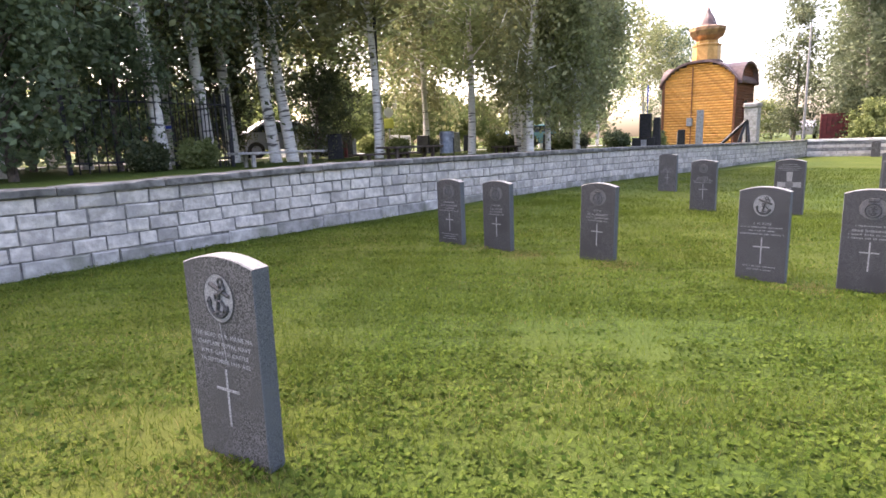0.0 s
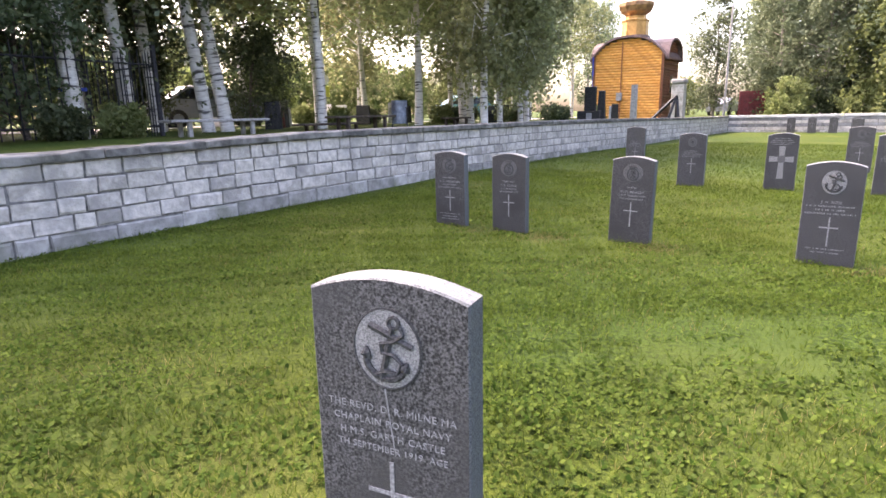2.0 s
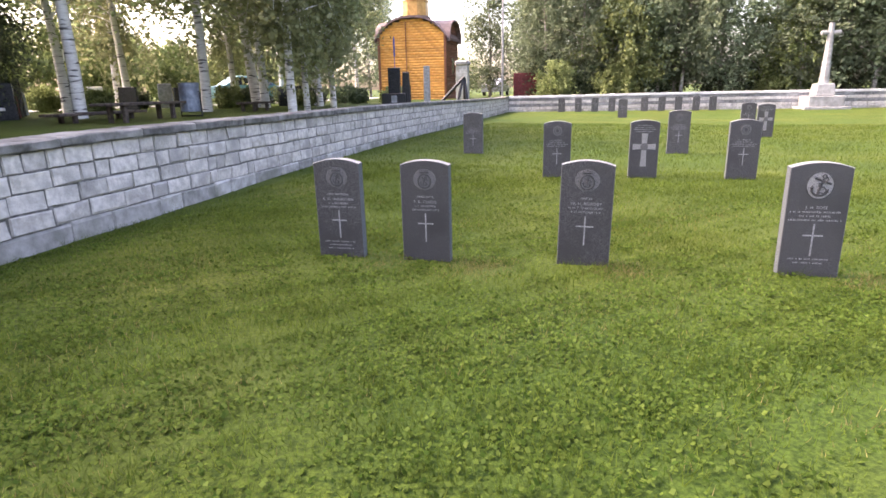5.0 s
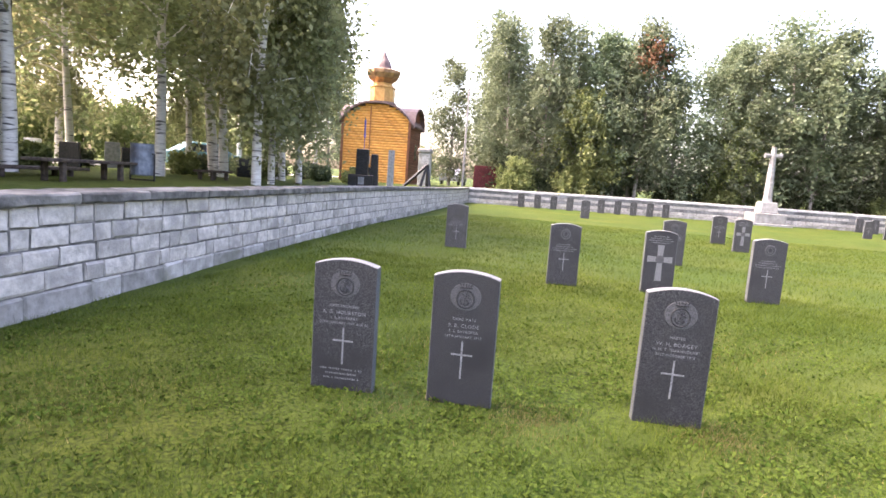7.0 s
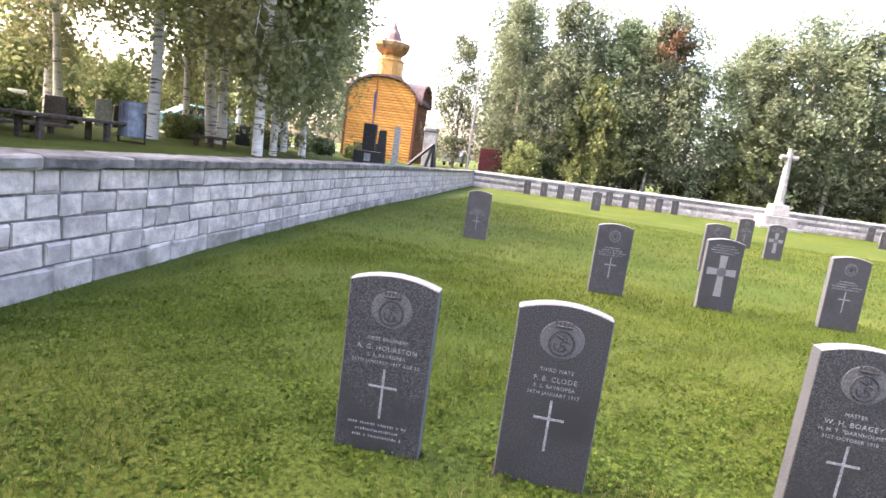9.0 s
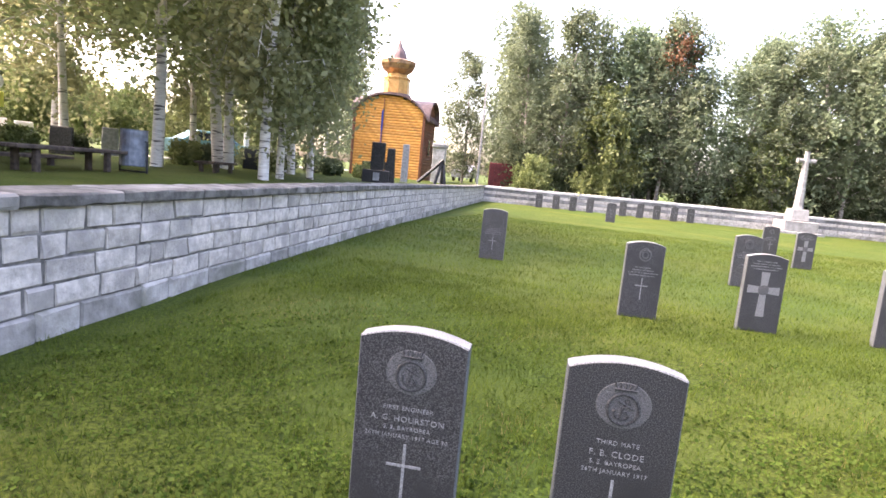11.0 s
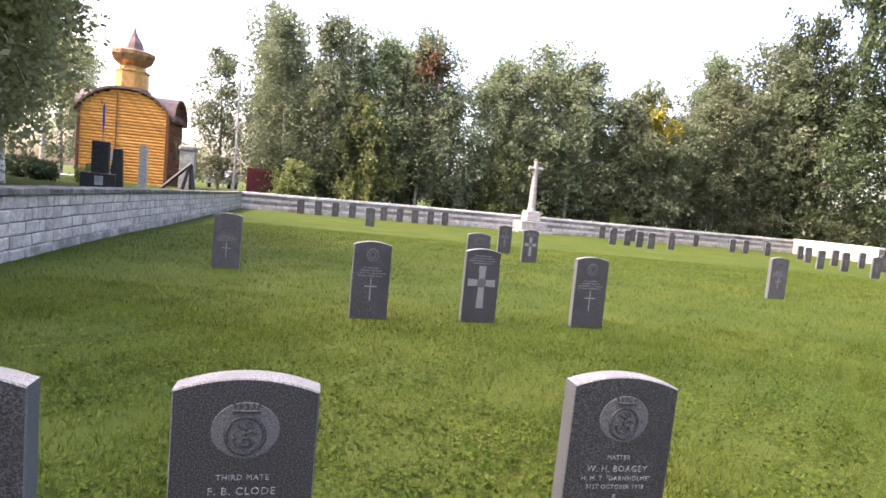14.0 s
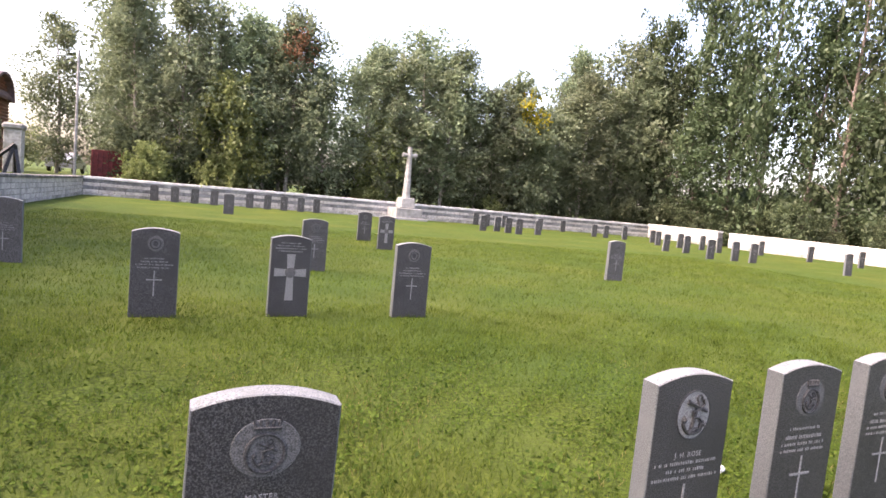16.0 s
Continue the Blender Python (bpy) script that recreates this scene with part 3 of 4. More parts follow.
    for k in range(17):
        p = FAR_B + e * (-4 + k * 2.7) + eo * rnd.uniform(3.0, 4.5)
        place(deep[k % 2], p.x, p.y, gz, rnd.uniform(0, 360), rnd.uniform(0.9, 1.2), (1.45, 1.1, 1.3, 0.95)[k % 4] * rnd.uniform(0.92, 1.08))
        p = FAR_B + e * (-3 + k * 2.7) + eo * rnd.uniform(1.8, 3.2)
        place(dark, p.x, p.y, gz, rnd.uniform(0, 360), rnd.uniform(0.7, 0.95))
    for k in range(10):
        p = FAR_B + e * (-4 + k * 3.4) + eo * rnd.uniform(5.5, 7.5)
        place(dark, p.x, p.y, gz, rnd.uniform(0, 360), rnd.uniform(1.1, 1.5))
    for along, off, s in ((37, 7, 1.3), (41, 4, 1.25)):
        belt(wood[rnd.randrange(2)], along, off, s)
    # green depth behind the graveyard
    for k in range(20):
        x, y = -33 - 5 * rnd.random(), -12 + 3.1 * k
        place(shrub, x, y, yard(x, y), rnd.uniform(0, 360), rnd.uniform(1.2, 1.7))
    for k in range(9):
        x, y = -27 - 3 * rnd.random(), -4 + 4.2 * k
        place(shrub, x, y, yard(x, y), rnd.uniform(0, 360), rnd.uniform(0.8, 1.2))
    for x, y, s in ((-16.5, 56, 1.1), (-23.5, 57, 1.2), (-15.2, 53, 1.2), (-14.6, 47.5, 0.8)):
        place(shrub, x, y, 0.4, rnd.uniform(0, 360), s)
    # trees past the chapel
    for x, y, s in ((-15.5, 52, 0.75), (-31, 55, 0.9), (-30, 50, 0.9), (-12.5, 49, 0.8), (-36, 42, 0.9)):
        place(wood[rnd.randrange(3)], x, y, 0.5, rnd.uniform(0, 360), s)


plant()


# ---- headstones ----
def words(text, size):
    """The text as a thin mesh, centred, standing in the x-z plane and facing -y."""
    cu = bpy.data.curves.new("words", "FONT")
    cu.body, cu.size, cu.align_x, cu.extrude, cu.resolution_u, cu.space_character = text, size * 0.92, "CENTER", 0.0008, 2, 1.12
    ob = new("words", cu)
    bpy.context.view_layer.update()
    me = bpy.data.meshes.new_from_object(ob.evaluated_get(bpy.context.evaluated_depsgraph_get()))
    bpy.data.objects.remove(ob)
    bpy.data.curves.remove(cu)
    me.transform(Matrix.Rotation(radians(90), 4, "X"))
    me.materials.clear()
    me.materials.append(LETTER)
    return me


def bars(width, height, rnd):
    """A line of writing too worn to read: plain bars."""
    bm = bmesh.new()
    x = -width / 2
    while x < width / 2 - 0.01:
        w = min(rnd.uniform(0.003, 0.006), width / 2 - x)
        box_bm(w, 0.0016, height * rnd.uniform(0.75, 1.0), 0, bm=bm, at=(x + w / 2, 0, 0))
        x += w + rnd.choice((0.004, 0.006, 0.005, 0.007, 0.016))
    return from_bm("inscription", bm, LETTER)


def slab_mesh(front, w=0.381, h=0.79, sh=0.755, d=0.076):
    """Upright slab with a segmental top and softened edges; the show face is at y = 0."""
    n, verts, faces = 14, [], []
    c = 0.004
    for y, k in ((0.0, c), (c, 0.0), (d - c, 0.0), (d, c)):
        ring = [(-w / 2 + k, -0.12), (w / 2 - k, -0.12)]
        for i in range(n + 1):
            f = i / n
            ring.append((w / 2 - k - (w - 2 * k) * f, sh - k + (h - sh) * (1 - (2 * f - 1) ** 2)))
        verts += [(x, y, z) for x, z in ring]
    m = n + 3
    faces.append(tuple(range(m)))
    for r in range(3):
        for k in range(m):
            faces.append((r * m + (k + 1) % m, r * m + k, (r + 1) * m + k, (r + 1) * m + (k + 1) % m))
    faces.append(tuple(3 * m + k for k in range(m))[::-1])
    me = mesh_of("slab", verts, faces, front, GRANITE_TOP_SKYLIT, GRANITE_SIDE)
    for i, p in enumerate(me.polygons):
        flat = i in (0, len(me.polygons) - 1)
        # 0 faces, 1 top arc with sky light in its colour, 2 sides
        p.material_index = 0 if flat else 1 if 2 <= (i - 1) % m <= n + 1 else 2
    return me


SLAB, SLAB_WORN = slab_mesh(GRANITE), slab_mesh(GRANITE_WORN)


def disc(rx, rz, y, n=36, depth=0.004):
    verts = [(rx * math.cos(2 * math.pi * k / n), y, rz * math.sin(2 * math.pi * k / n)) for k in range(n)]
    verts += [(v[0] * 1.04, 0.001, v[2] * 1.04) for v in verts]
    return verts, [tuple(range(n))] + [((k + 1) % n, k, n + k, n + (k + 1) % n) for k in range(n)]


def flat_cross(h, w, t, up=0.33, y=-0.002, flare=1.0):
    """A Latin cross standing in the x-z plane, its foot at z = 0, arms widened by flare."""
    a, f = t / 2, t / 2 * flare
    z = h * (1 - up)
    ring = [(-f, 0), (f, 0), (a, z - a), (w / 2, z - f), (w / 2, z + f), (a, z + a), (f, h), (-f, h), (-a, z + a), (-w / 2, z + f), (-w / 2, z - f), (-a, z - a)]
    verts = [(x, y, zz) for x, zz in ring] + [(x, 0.001, zz) for x, zz in ring]
    faces = [(0, 1, 2, 11), (2, 3, 4, 5), (5, 6, 7, 8), (8, 9, 10, 11), (2, 5, 8, 11)]
    faces += [((k + 1) % 12, k, 12 + k, 12 + (k + 1) % 12) for k in range(12)]
    return verts, faces


def anchor(s, y=-0.004):
    """A fouled anchor: shank, stock, curved arms with flukes, ring, and a rope wound round them."""
    P = lambda x, z, o=0.0: (x * s, y - o, z * s)
    arms = [P(0.6 * math.cos(math.radians(a)), -0.2 + 0.6 * math.sin(math.radians(a))) for a in range(195, 346, 15)]
    ring = [P(0.15 * math.cos(2 * math.pi * k / 10), 0.74 + 0.15 * math.sin(2 * math.pi * k / 10)) for k in range(11)]
    rope = [P(0.2, 0.72, 0.003), P(0.34, 0.55, 0.004), P(0.12, 0.3, 0.005), P(-0.22, 0.12, 0.004), P(-0.12, -0.1, 0.005), P(0.2, -0.05, 0.005), P(0.46, -0.2, 0.004), P(0.4, -0.5, 0.004), P(0.05, -0.55, 0.005), P(-0.2, -0.78, 0.004)]
    r = 0.09 * s
    flukes = [tube([P(e * 0.42, -0.42), P(e * 0.58, -0.3), P(e * 0.6, -0.12)], [r * 0.4, r * 1.7, r * 0.3], 6) for e in (-1, 1)]
    return join(flukes + [tube([P(0, 0.6), P(0, -0.85)], [r * 0.9, r * 1.1], 6), tube([P(-0.62, 0.48), P(0.62, 0.3)], [r * 1.2, r * 0.9], 6), tube(arms, [r * 0.6] + [r] * (len(arms) - 2) + [r * 0.6], 6), tube(ring, [r * 0.6] * 11, 5), tube(rope, [r * 0.6] * 10, 5)])


def headstone(x, y, yaw, style, lines=(), tilt=0.0, lean=0.0, foot=0, seed=0, worn=False, label="dark grey granite headstone standing in the lawn"):
    """One war-grave headstone. style: naval, merchant, cross, badge or plain. lines: (text or width of bars, letter size)."""
    rnd = random.Random(seed + 77)
    z = lawn_z(x, y)
    st = new("headstone")
    st.matrix_basis = pose(x, y, z, tilt, lean, yaw)
    tagged(st, label, "headstone", "war graves")
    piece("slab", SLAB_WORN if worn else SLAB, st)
    zt = 0.5
    if style == "naval":
        piece("emblem_disc", mesh_of("emblem_disc", *disc(0.078, 0.088, -0.002), BADGE), st, pose(0, 0, 0.635), "pale carved roundel")
        piece("emblem_rim", mesh_of("emblem_rim", *tube([(0.081 * math.cos(2 * math.pi * k / 32), -0.0005, 0.091 * math.sin(2 * math.pi * k / 32)) for k in range(33)], [0.0035] * 33, 5), RELIEF), st, pose(0, 0, 0.635))
        piece("anchor", mesh_of("anchor", *anchor(0.086), RELIEF), st, pose(0.004, 0, 0.635, 0, 14, 0), "carved fouled anchor")
        zt = 0.515
    elif style == "merchant":
        piece("emblem_disc", mesh_of("emblem_disc", *disc(0.087, 0.078, -0.002), WREATH), st, pose(0, 0, 0.645), "pale carved wreath")
        piece("emblem_ring", mesh_of("emblem_ring", *tube([(0.05 * math.cos(2 * math.pi * k / 20), -0.003, 0.052 * math.sin(2 * math.pi * k / 20)) for k in range(21)], [0.006] * 21, 6), RELIEF), st, pose(0, 0, 0.632))
        piece("anchor", mesh_of("anchor", *anchor(0.044), RELIEF), st, pose(0, 0, 0.632, 0, 18, 0), "small carved anchor")
        piece("crown", mesh_of("crown", *join([tube([(-0.035, -0.003, 0), (0.035, -0.003, 0)], [0.007, 0.007], 6)] + [tube([(k * 0.014, -0.003, 0), (k * 0.017, -0.003, 0.022)], [0.006, 0.004], 5) for k in (-2, -1, 0, 1, 2)]), RELIEF), st, pose(0, 0, 0.7), "carved naval crown")
        zt = 0.535
    elif style == "badge":
        piece("emblem_disc", mesh_of("emblem_disc", *disc(0.062, 0.066, -0.002), WREATH), st, pose(0, 0, 0.655), "carved regimental roundel")
        piece("emblem_ring", mesh_of("emblem_ring", *tube([(0.042 * math.cos(2 * math.pi * k / 16), -0.003, 0.044 * math.sin(2 * math.pi * k / 16)) for k in range(17)], [0.006] * 17, 5), RELIEF), st, pose(0, 0, 0.655))
        piece("emblem_boss", mesh_of("emblem_boss", *disc(0.02, 0.024, -0.006, 12), RELIEF), st, pose(0, 0, 0.655))
        zt = 0.545
    if style == "cross":
        zz = 0.735
        for wd in (0.2, 0.26, 0.3, 0.24):
            zz -= 0.026
            tagged(piece("inscription", bars(wd, 0.013, rnd), st, pose(0, -0.0006, zz)), kind="stuff")
        piece("cross", mesh_of("cross", *flat_cross(0.45, 0.30, 0.062, 0.40, -0.003, 1.3), BADGE), st, pose(0, 0, 0.16), "broad pale carved cross")
        piece("emblem_disc", mesh_of("emblem_disc", *join([disc(0.05, 0.05, -0.006, 16), disc(0.03, 0.03, -0.009, 16)]), WREATH), st, pose(0, 0, 0.43), "carved badge at the crossing")
        return st
    for t, size in lines:
        zt -= size * 1.28
        me = words(t, size) if isinstance(t, str) else bars(t, size * 0.62, rnd)
        tagged(piece("inscription", me, st, pose(0, -0.0006, zt)), kind="stuff")
    if not lines:
        for wd in (0.16, 0.22, 0.3, 0.27):
            zt -= 0.027
            tagged(piece("inscription", bars(wd, 0.013, rnd), st, pose(0, -0.0006, zt)), kind="stuff")
    piece("cross", mesh_of("cross", *flat_cross(0.225, 0.125, 0.010, 0.36), LETTER), st, pose(0, 0, zt - 0.245), "thin pale cut cross")
    for k in range(foot):
        tagged(piece("inscription", bars((0.27, 0.2, 0.22)[k], 0.011, rnd), st, pose(0, -0.0006, 0.12 - 0.028 * k)), kind="stuff")
    return st


near_stone = headstone(-2.035, 1.90, 20, "naval", (("THE REVD. D. R. MILNE MA", 0.026), ("CHAPLAIN ROYAL NAVY", 0.026), ("H.M.S. GARTH CASTLE", 0.026), ("TH SEPTEMBER 1919. AGE", 0.024)), worn=True, label="dark speckled granite headstone with carved anchor roundel")
piece("streak", mesh_of("streak", [(-0.012, -0.0015, 0.55), (-0.0095, -0.0015, 0.55), (0.012, -0.0015, 0.38), (0.0105, -0.0015, 0.38), (-0.012, 0.001, 0.55), (-0.008, 0.001, 0.55), (0.012, 0.001, 0.38), (0.009, 0.001, 0.38)], [(0, 3, 2, 1), (0, 4, 7, 3), (1, 2, 6, 5)], LETTER), near_stone, None, "thin pale streak down the face")
headstone(-5.43, 5.68, 9, "merchant", (("FIRST ENGINEER", 0.024), ("A. G. HOURSTON", 0.033), ("S. S. BAYROPEA", 0.024), ("26TH JANUARY 1917 AGE 30", 0.023)), foot=3, seed=1, tilt=1.0, label="dark granite headstone with wreathed anchor and inscription")
headstone(-4.73, 5.80, 9, "merchant", (("THIRD MATE", 0.024), ("F. B. CLODE", 0.033), ("S. S. BAYROPEA", 0.024), ("26TH JANUARY 1917", 0.023)), seed=2, tilt=1.0, label="dark granite headstone with wreathed anchor and tall cross")
headstone(-3.57, 6.08, 8, "merchant", (("MASTER", 0.024), ("W. H. BOAGEY", 0.033), ("H. M. T. \"DARNHOLME\"", 0.024), ("31ST OCTOBER 1918", 0.023)), seed=3, lean=1.0, label="dark granite headstone with sunlit pale edge and wreathed anchor")
headstone(-2.07, 6.30, 10, "naval", (("J. H. ROSE", 0.03), (0.32, 0.022), (0.2, 0.022), (0.33, 0.022)), foot=2, seed=4, label="granite headstone with pale anchor roundel and chipped top")
headstone(-1.36, 6.46, 9, "merchant", ((0.2, 0.022), (0.24, 0.03), (0.28, 0.022), (0.28, 0.022)), seed=5)
headstone(-0.70, 6.62, 9, "merchant", ((0.2, 0.022), (0.24, 0.03), (0.28, 0.022), (0.28, 0.022)), seed=6)
headstone(-4.61, 10.08, 11, "badge", seed=7)
headstone(-3.46, 10.30, 10, "cross", seed=8, label="dark granite headstone with broad carved cross and badge")
headstone(-2.22, 10.47, 9, "badge", seed=9)
headstone(-6.80, 12.70, 9, "plain", seed=10, worn=True, label="weathered grey headstone near the side wall")
headstone(-3.08, 13.55, 10, "badge", seed=11, worn=True)
headstone(-1.42, 20.4, 10, "badge", seed=12, worn=True)
headstone(-1.23, 18.0, 10, "cross", seed=13, worn=True, label="granite headstone with pale carved cross")
headstone(2.78, 14.65, 9, "badge", seed=14, worn=True, label="lone granite headstone with sunlit pale edge")
headstone(-5.66, 28.9, 10, "badge", seed=15, worn=True)


def far_stones():
    rnd = random.Random(4)
    first = None
    spots = [(-9.85, 36.56), (-8.93, 36.76), (-8.03, 36.96), (-7.11, 37.16), (-5.36, 37.55), (-4.46, 37.75), (-3.58, 37.94), (-2.68, 38.14), (-1.81, 38.33)]
    spots += [(8.6, 41.0), (9.1, 40.2), (6.5, 33.4), (7.5, 34.0), (7.75, 33.0), (8.1, 32.4), (9.8, 33.8), (10.5, 40.7), (13.2, 41.0), (15.2, 41.6), (15.5, 37.8), (16.4, 37.9), (20.5, 42.3), (17.2, 37.0), (18.8, 36.4), (16.8, 33.0), (13.1, 27.2), (17.4, 31.9), (13.95, 26.9), (18.6, 31.6), (12.9, 24.1)]
    spots += [(14.0, 24.0), (14.6, 23.7), (18.1, 29.7), (21.8, 30.8), (21.7, 27.6), (15.8, 20.6), (22.8, 25.8)]
    for i, (x, y) in enumerate(spots):
        m = pose(x, y, lawn_z(x, y), rnd.uniform(-1.5, 1.5), rnd.uniform(-1.5, 1.5), 10 + rnd.uniform(-3, 3))
        if first is None:
            first = headstone(x, y, 10, "badge", seed=40, worn=True, label="grey granite headstone in a far row")
            first.matrix_basis = m
        else:
            copy_thing(first, m)


far_stones()


# ---- stone cross on steps ----
def memorial_cross(x, y, yaw):
    z = lawn_z(x, y) - 0.03
    c = new("memorial_cross")
    c.matrix_basis = pose(x, y, z, 0, 0, yaw)
    tagged(c, "tall white stone memorial cross on stepped plinth", "memorial cross")
    piece("step", from_bm("step", box_bm(2.3, 1.9, 0.16, 0.02), CROSSSTONE), c)
    piece("step", from_bm("step", box_bm(1.75, 1.45, 0.56, 0.03, 0.16), CROSSSTONE), c)
    bm = box_bm(1.0, 0.9, 0.64, 0.05, 0.72)
    for v in bm.verts:
        if v.co.z > 1.2:
            v.co.x *= 0.86
            v.co.y *= 0.86
    piece("pedestal", from_bm("pedestal", bm, CROSSSTONE), c)
    piece("shaft", mesh_of("shaft", *lathe([(0.27, 1.36), (0.24, 1.5), (0.13, 4.42), (0.14, 4.46)], 8, 0.5), CROSSSTONE), c)
    piece("arm", mesh_of("arm", *lathe([(0.14, -0.46), (0.11, -0.15), (0.11, 0.15), (0.14, 0.46)], 8, 0.5), CROSSSTONE), c, pose(0, 0, 3.95, 0, 90, 0))
    return c


memorial_cross(3.6, 40.0, 12)


# ---- chapel ----
def chapel(x, y, yaw, w=4.3, length=3.7, wall_h=4.1, arch=1.0):
    z = yard_z(x, y) - 0.25
    ch = new("chapel")
    ch.matrix_basis = pose(x, y, z, 0, 0, yaw)
    tagged(ch, "small orange log chapel with brown roof and gilded dome", "chapel")
    top = lambda xx: wall_h + arch * (1 - abs(2 * xx / w) ** 2.6)
    # solid core
    n = 16
    ring = [(-w / 2 + 0.05, 0), (w / 2 - 0.05, 0)] + [((w / 2 - 0.05) * (1 - 2 * i / n), top((w / 2 - 0.05) * (1 - 2 * i / n)) - 0.05) for i in range(n + 1)]
    m = len(ring)
    verts = [(a, 0.08, b) for a, b in ring] + [(a, length - 0.08, b) for a, b in ring]
    faces = [tuple(range(m)), tuple(range(2 * m - 1, m - 1, -1))] + [((k + 1) % m, k, m + k, m + (k + 1) % m) for k in range(m)]
    piece("wall", mesh_of("wall", verts, faces, LOG_BROWN_SHADED), ch)
    # log cladding
    step = 0.165
    k = 0
    while k * step < wall_h + arch - 0.1:
        zz = (k + 0.5) * step
        half = w / 2
        if zz > wall_h:
            half = w / 2 * (max(0.0, 1 - (zz - wall_h) / arch)) ** (1 / 2.6)
        if half > 0.15:
            piece("log", mesh_of("log", *lathe([(0.06, -half), (0.088, -half + 0.01), (0.088, half - 0.01), (0.06, half)], 10), LOG), ch, pose(0, 0.06, zz, 0, 90, 0))
        if zz < wall_h:
            for s in (-1, 1):
                # side logs darker than the front ones: side shade put into the colour
                piece("log", mesh_of("log", *lathe([(0.06, -length / 2), (0.088, -length / 2 + 0.01), (0.088, length / 2 - 0.01), (0.06, length / 2)], 10), LOG_BROWN_SHADED), ch, pose(s * (w / 2 - 0.04), length / 2, zz, 90, 0, 0))
        k += 1
    # corner boards and drain pipe
    for s in (-1, 1):
        piece("corner_post", from_bm("corner_post", box_bm(0.16, 0.16, wall_h, 0.02), LOG_BROWN_SHADED), ch, pose(s * (w / 2 + 0.02), 0.02, 0))
    piece("drain_pipe", mesh_of("drain_pipe", *tube([(-0.35, -0.06, 0.2), (-0.35, -0.06, wall_h + arch - 0.15)], [0.03, 0.03], 8), LOG_BROWN_SHADED), ch)
    # barrel roof with overhang
    def shell(o0, o1, y0, y1):
        prof = []
        for i in range(21):
            xx = (w / 2 + 0.25) * (1 - i / 10)
            b = wall_h + 0.02 + arch * (1 - min(1.25, abs(2 * xx / w)) ** 2.6)
            prof.append((xx, b))
        vs = [(a, yy, b + o) for yy in (y0, y1) for o in (o0, o1) for a, b in prof]
        fs, q = [], 21
        for i in range(20):
            fs += [(i, i + 1, q + i + 1, q + i), (2 * q + i + 1, 2 * q + i, 3 * q + i, 3 * q + i + 1), (q + i, q + i + 1, 3 * q + i + 1, 3 * q + i), (i + 1, i, 2 * q + i, 2 * q + i + 1)]
        for i in (0, 20):
            fs.append((i, q + i, 3 * q + i, 2 * q + i))
        return vs, fs
    piece("roof", mesh_of("roof", *shell(0.04, 0.17, -0.22, length + 0.25), ROOF), ch)
    # cross barrel over both sides, with a log front under each arch
    for side in (-1, 1):
        vs, fs = [], []
        for xx in (0.2, w / 2 + 0.32):
            for o in (0.0, 0.13):
                for i in range(17):
                    q = math.pi * i / 16
                    vs.append((side * xx, length / 2 + (1.6 + o) * math.cos(q), wall_h - 0.35 + (1.25 + o) * math.sin(q) ** 0.8))
        for i in range(16):
            fs += [(i, i + 1, 35 + i, 34 + i), (18 + i, 17 + i, 51 + i, 52 + i), (i + 1, i, 17 + i, 18 + i), (34 + i, 35 + i, 52 + i, 51 + i)]
        piece("side_roof", mesh_of("side_roof", vs, fs, ROOF), ch)
        k = 0
        while k < 7:
            zz = wall_h + 0.02 + k * step - 0.1
            half = 1.55 * math.sqrt(max(0.0, 1 - (max(0.0, zz - wall_h + 0.35) / 1.25) ** 2.5))
            if half > 0.2:
                piece("log", mesh_of("log", *lathe([(0.06, -half), (0.088, -half + 0.01), (0.088, half - 0.01), (0.06, half)], 10), LOG_BROWN_SHADED), ch, pose(side * (w / 2 - 0.04), length / 2, zz, 90, 0, 0))
            k += 1
    piece("meter_box", from_bm("meter_box", box_bm(0.34, 0.16, 0.5, 0.02), GREYSTONE), ch, pose(-0.42, -0.1, 1.35), "small grey metal meter box")
    win = piece("window", from_bm("window", box_bm(0.06, 0.7, 1.2, 0.01), LOG_BROWN_SHADED), ch, pose(w / 2 + 0.06, length / 2, 1.7))
    piece("pane", from_bm("pane", box_bm(0.02, 0.52, 1.0, 0), CARGLASS), win, pose(0.03, 0, 0.1))
    # drum and dome
    cz = wall_h + arch
    piece("drum", mesh_of("drum", *lathe([(0.9, -0.2), (0.9, 0.12), (0.84, 0.14), (0.82, 1.1), (0.88, 1.13), (0.88, 1.2), (0.66, 1.26), (0.66, 1.42)], 8, 0.5), GOLD), ch, pose(0, length / 2 - 0.7, cz))
    piece("drum_skirt", mesh_of("drum_skirt", *lathe([(1.0, -0.25), (0.97, 0.2), (0.86, 0.26)], 8, 0.5), ROOF), ch, pose(0, length / 2 - 0.7, cz))
    piece("dome", mesh_of("dome", *lathe([(0.6, 1.4), (0.68, 1.5), (0.96, 1.7), (1.1, 2.0), (1.1, 2.2), (0.98, 2.26), (0.5, 2.34), (0.46, 2.4)], 10), COPPER), ch, pose(0, length / 2 - 0.7, cz))
    piece("spire", mesh_of("spire", *lathe([(0.56, 2.32), (0.5, 2.5), (0.40, 2.78), (0.2, 3.1), (0.07, 3.4), (0.02, 3.6)], 10), ROOF), ch, pose(0, length / 2 - 0.7, cz))
    return ch


chapel(-19.5, 36.9, 9)


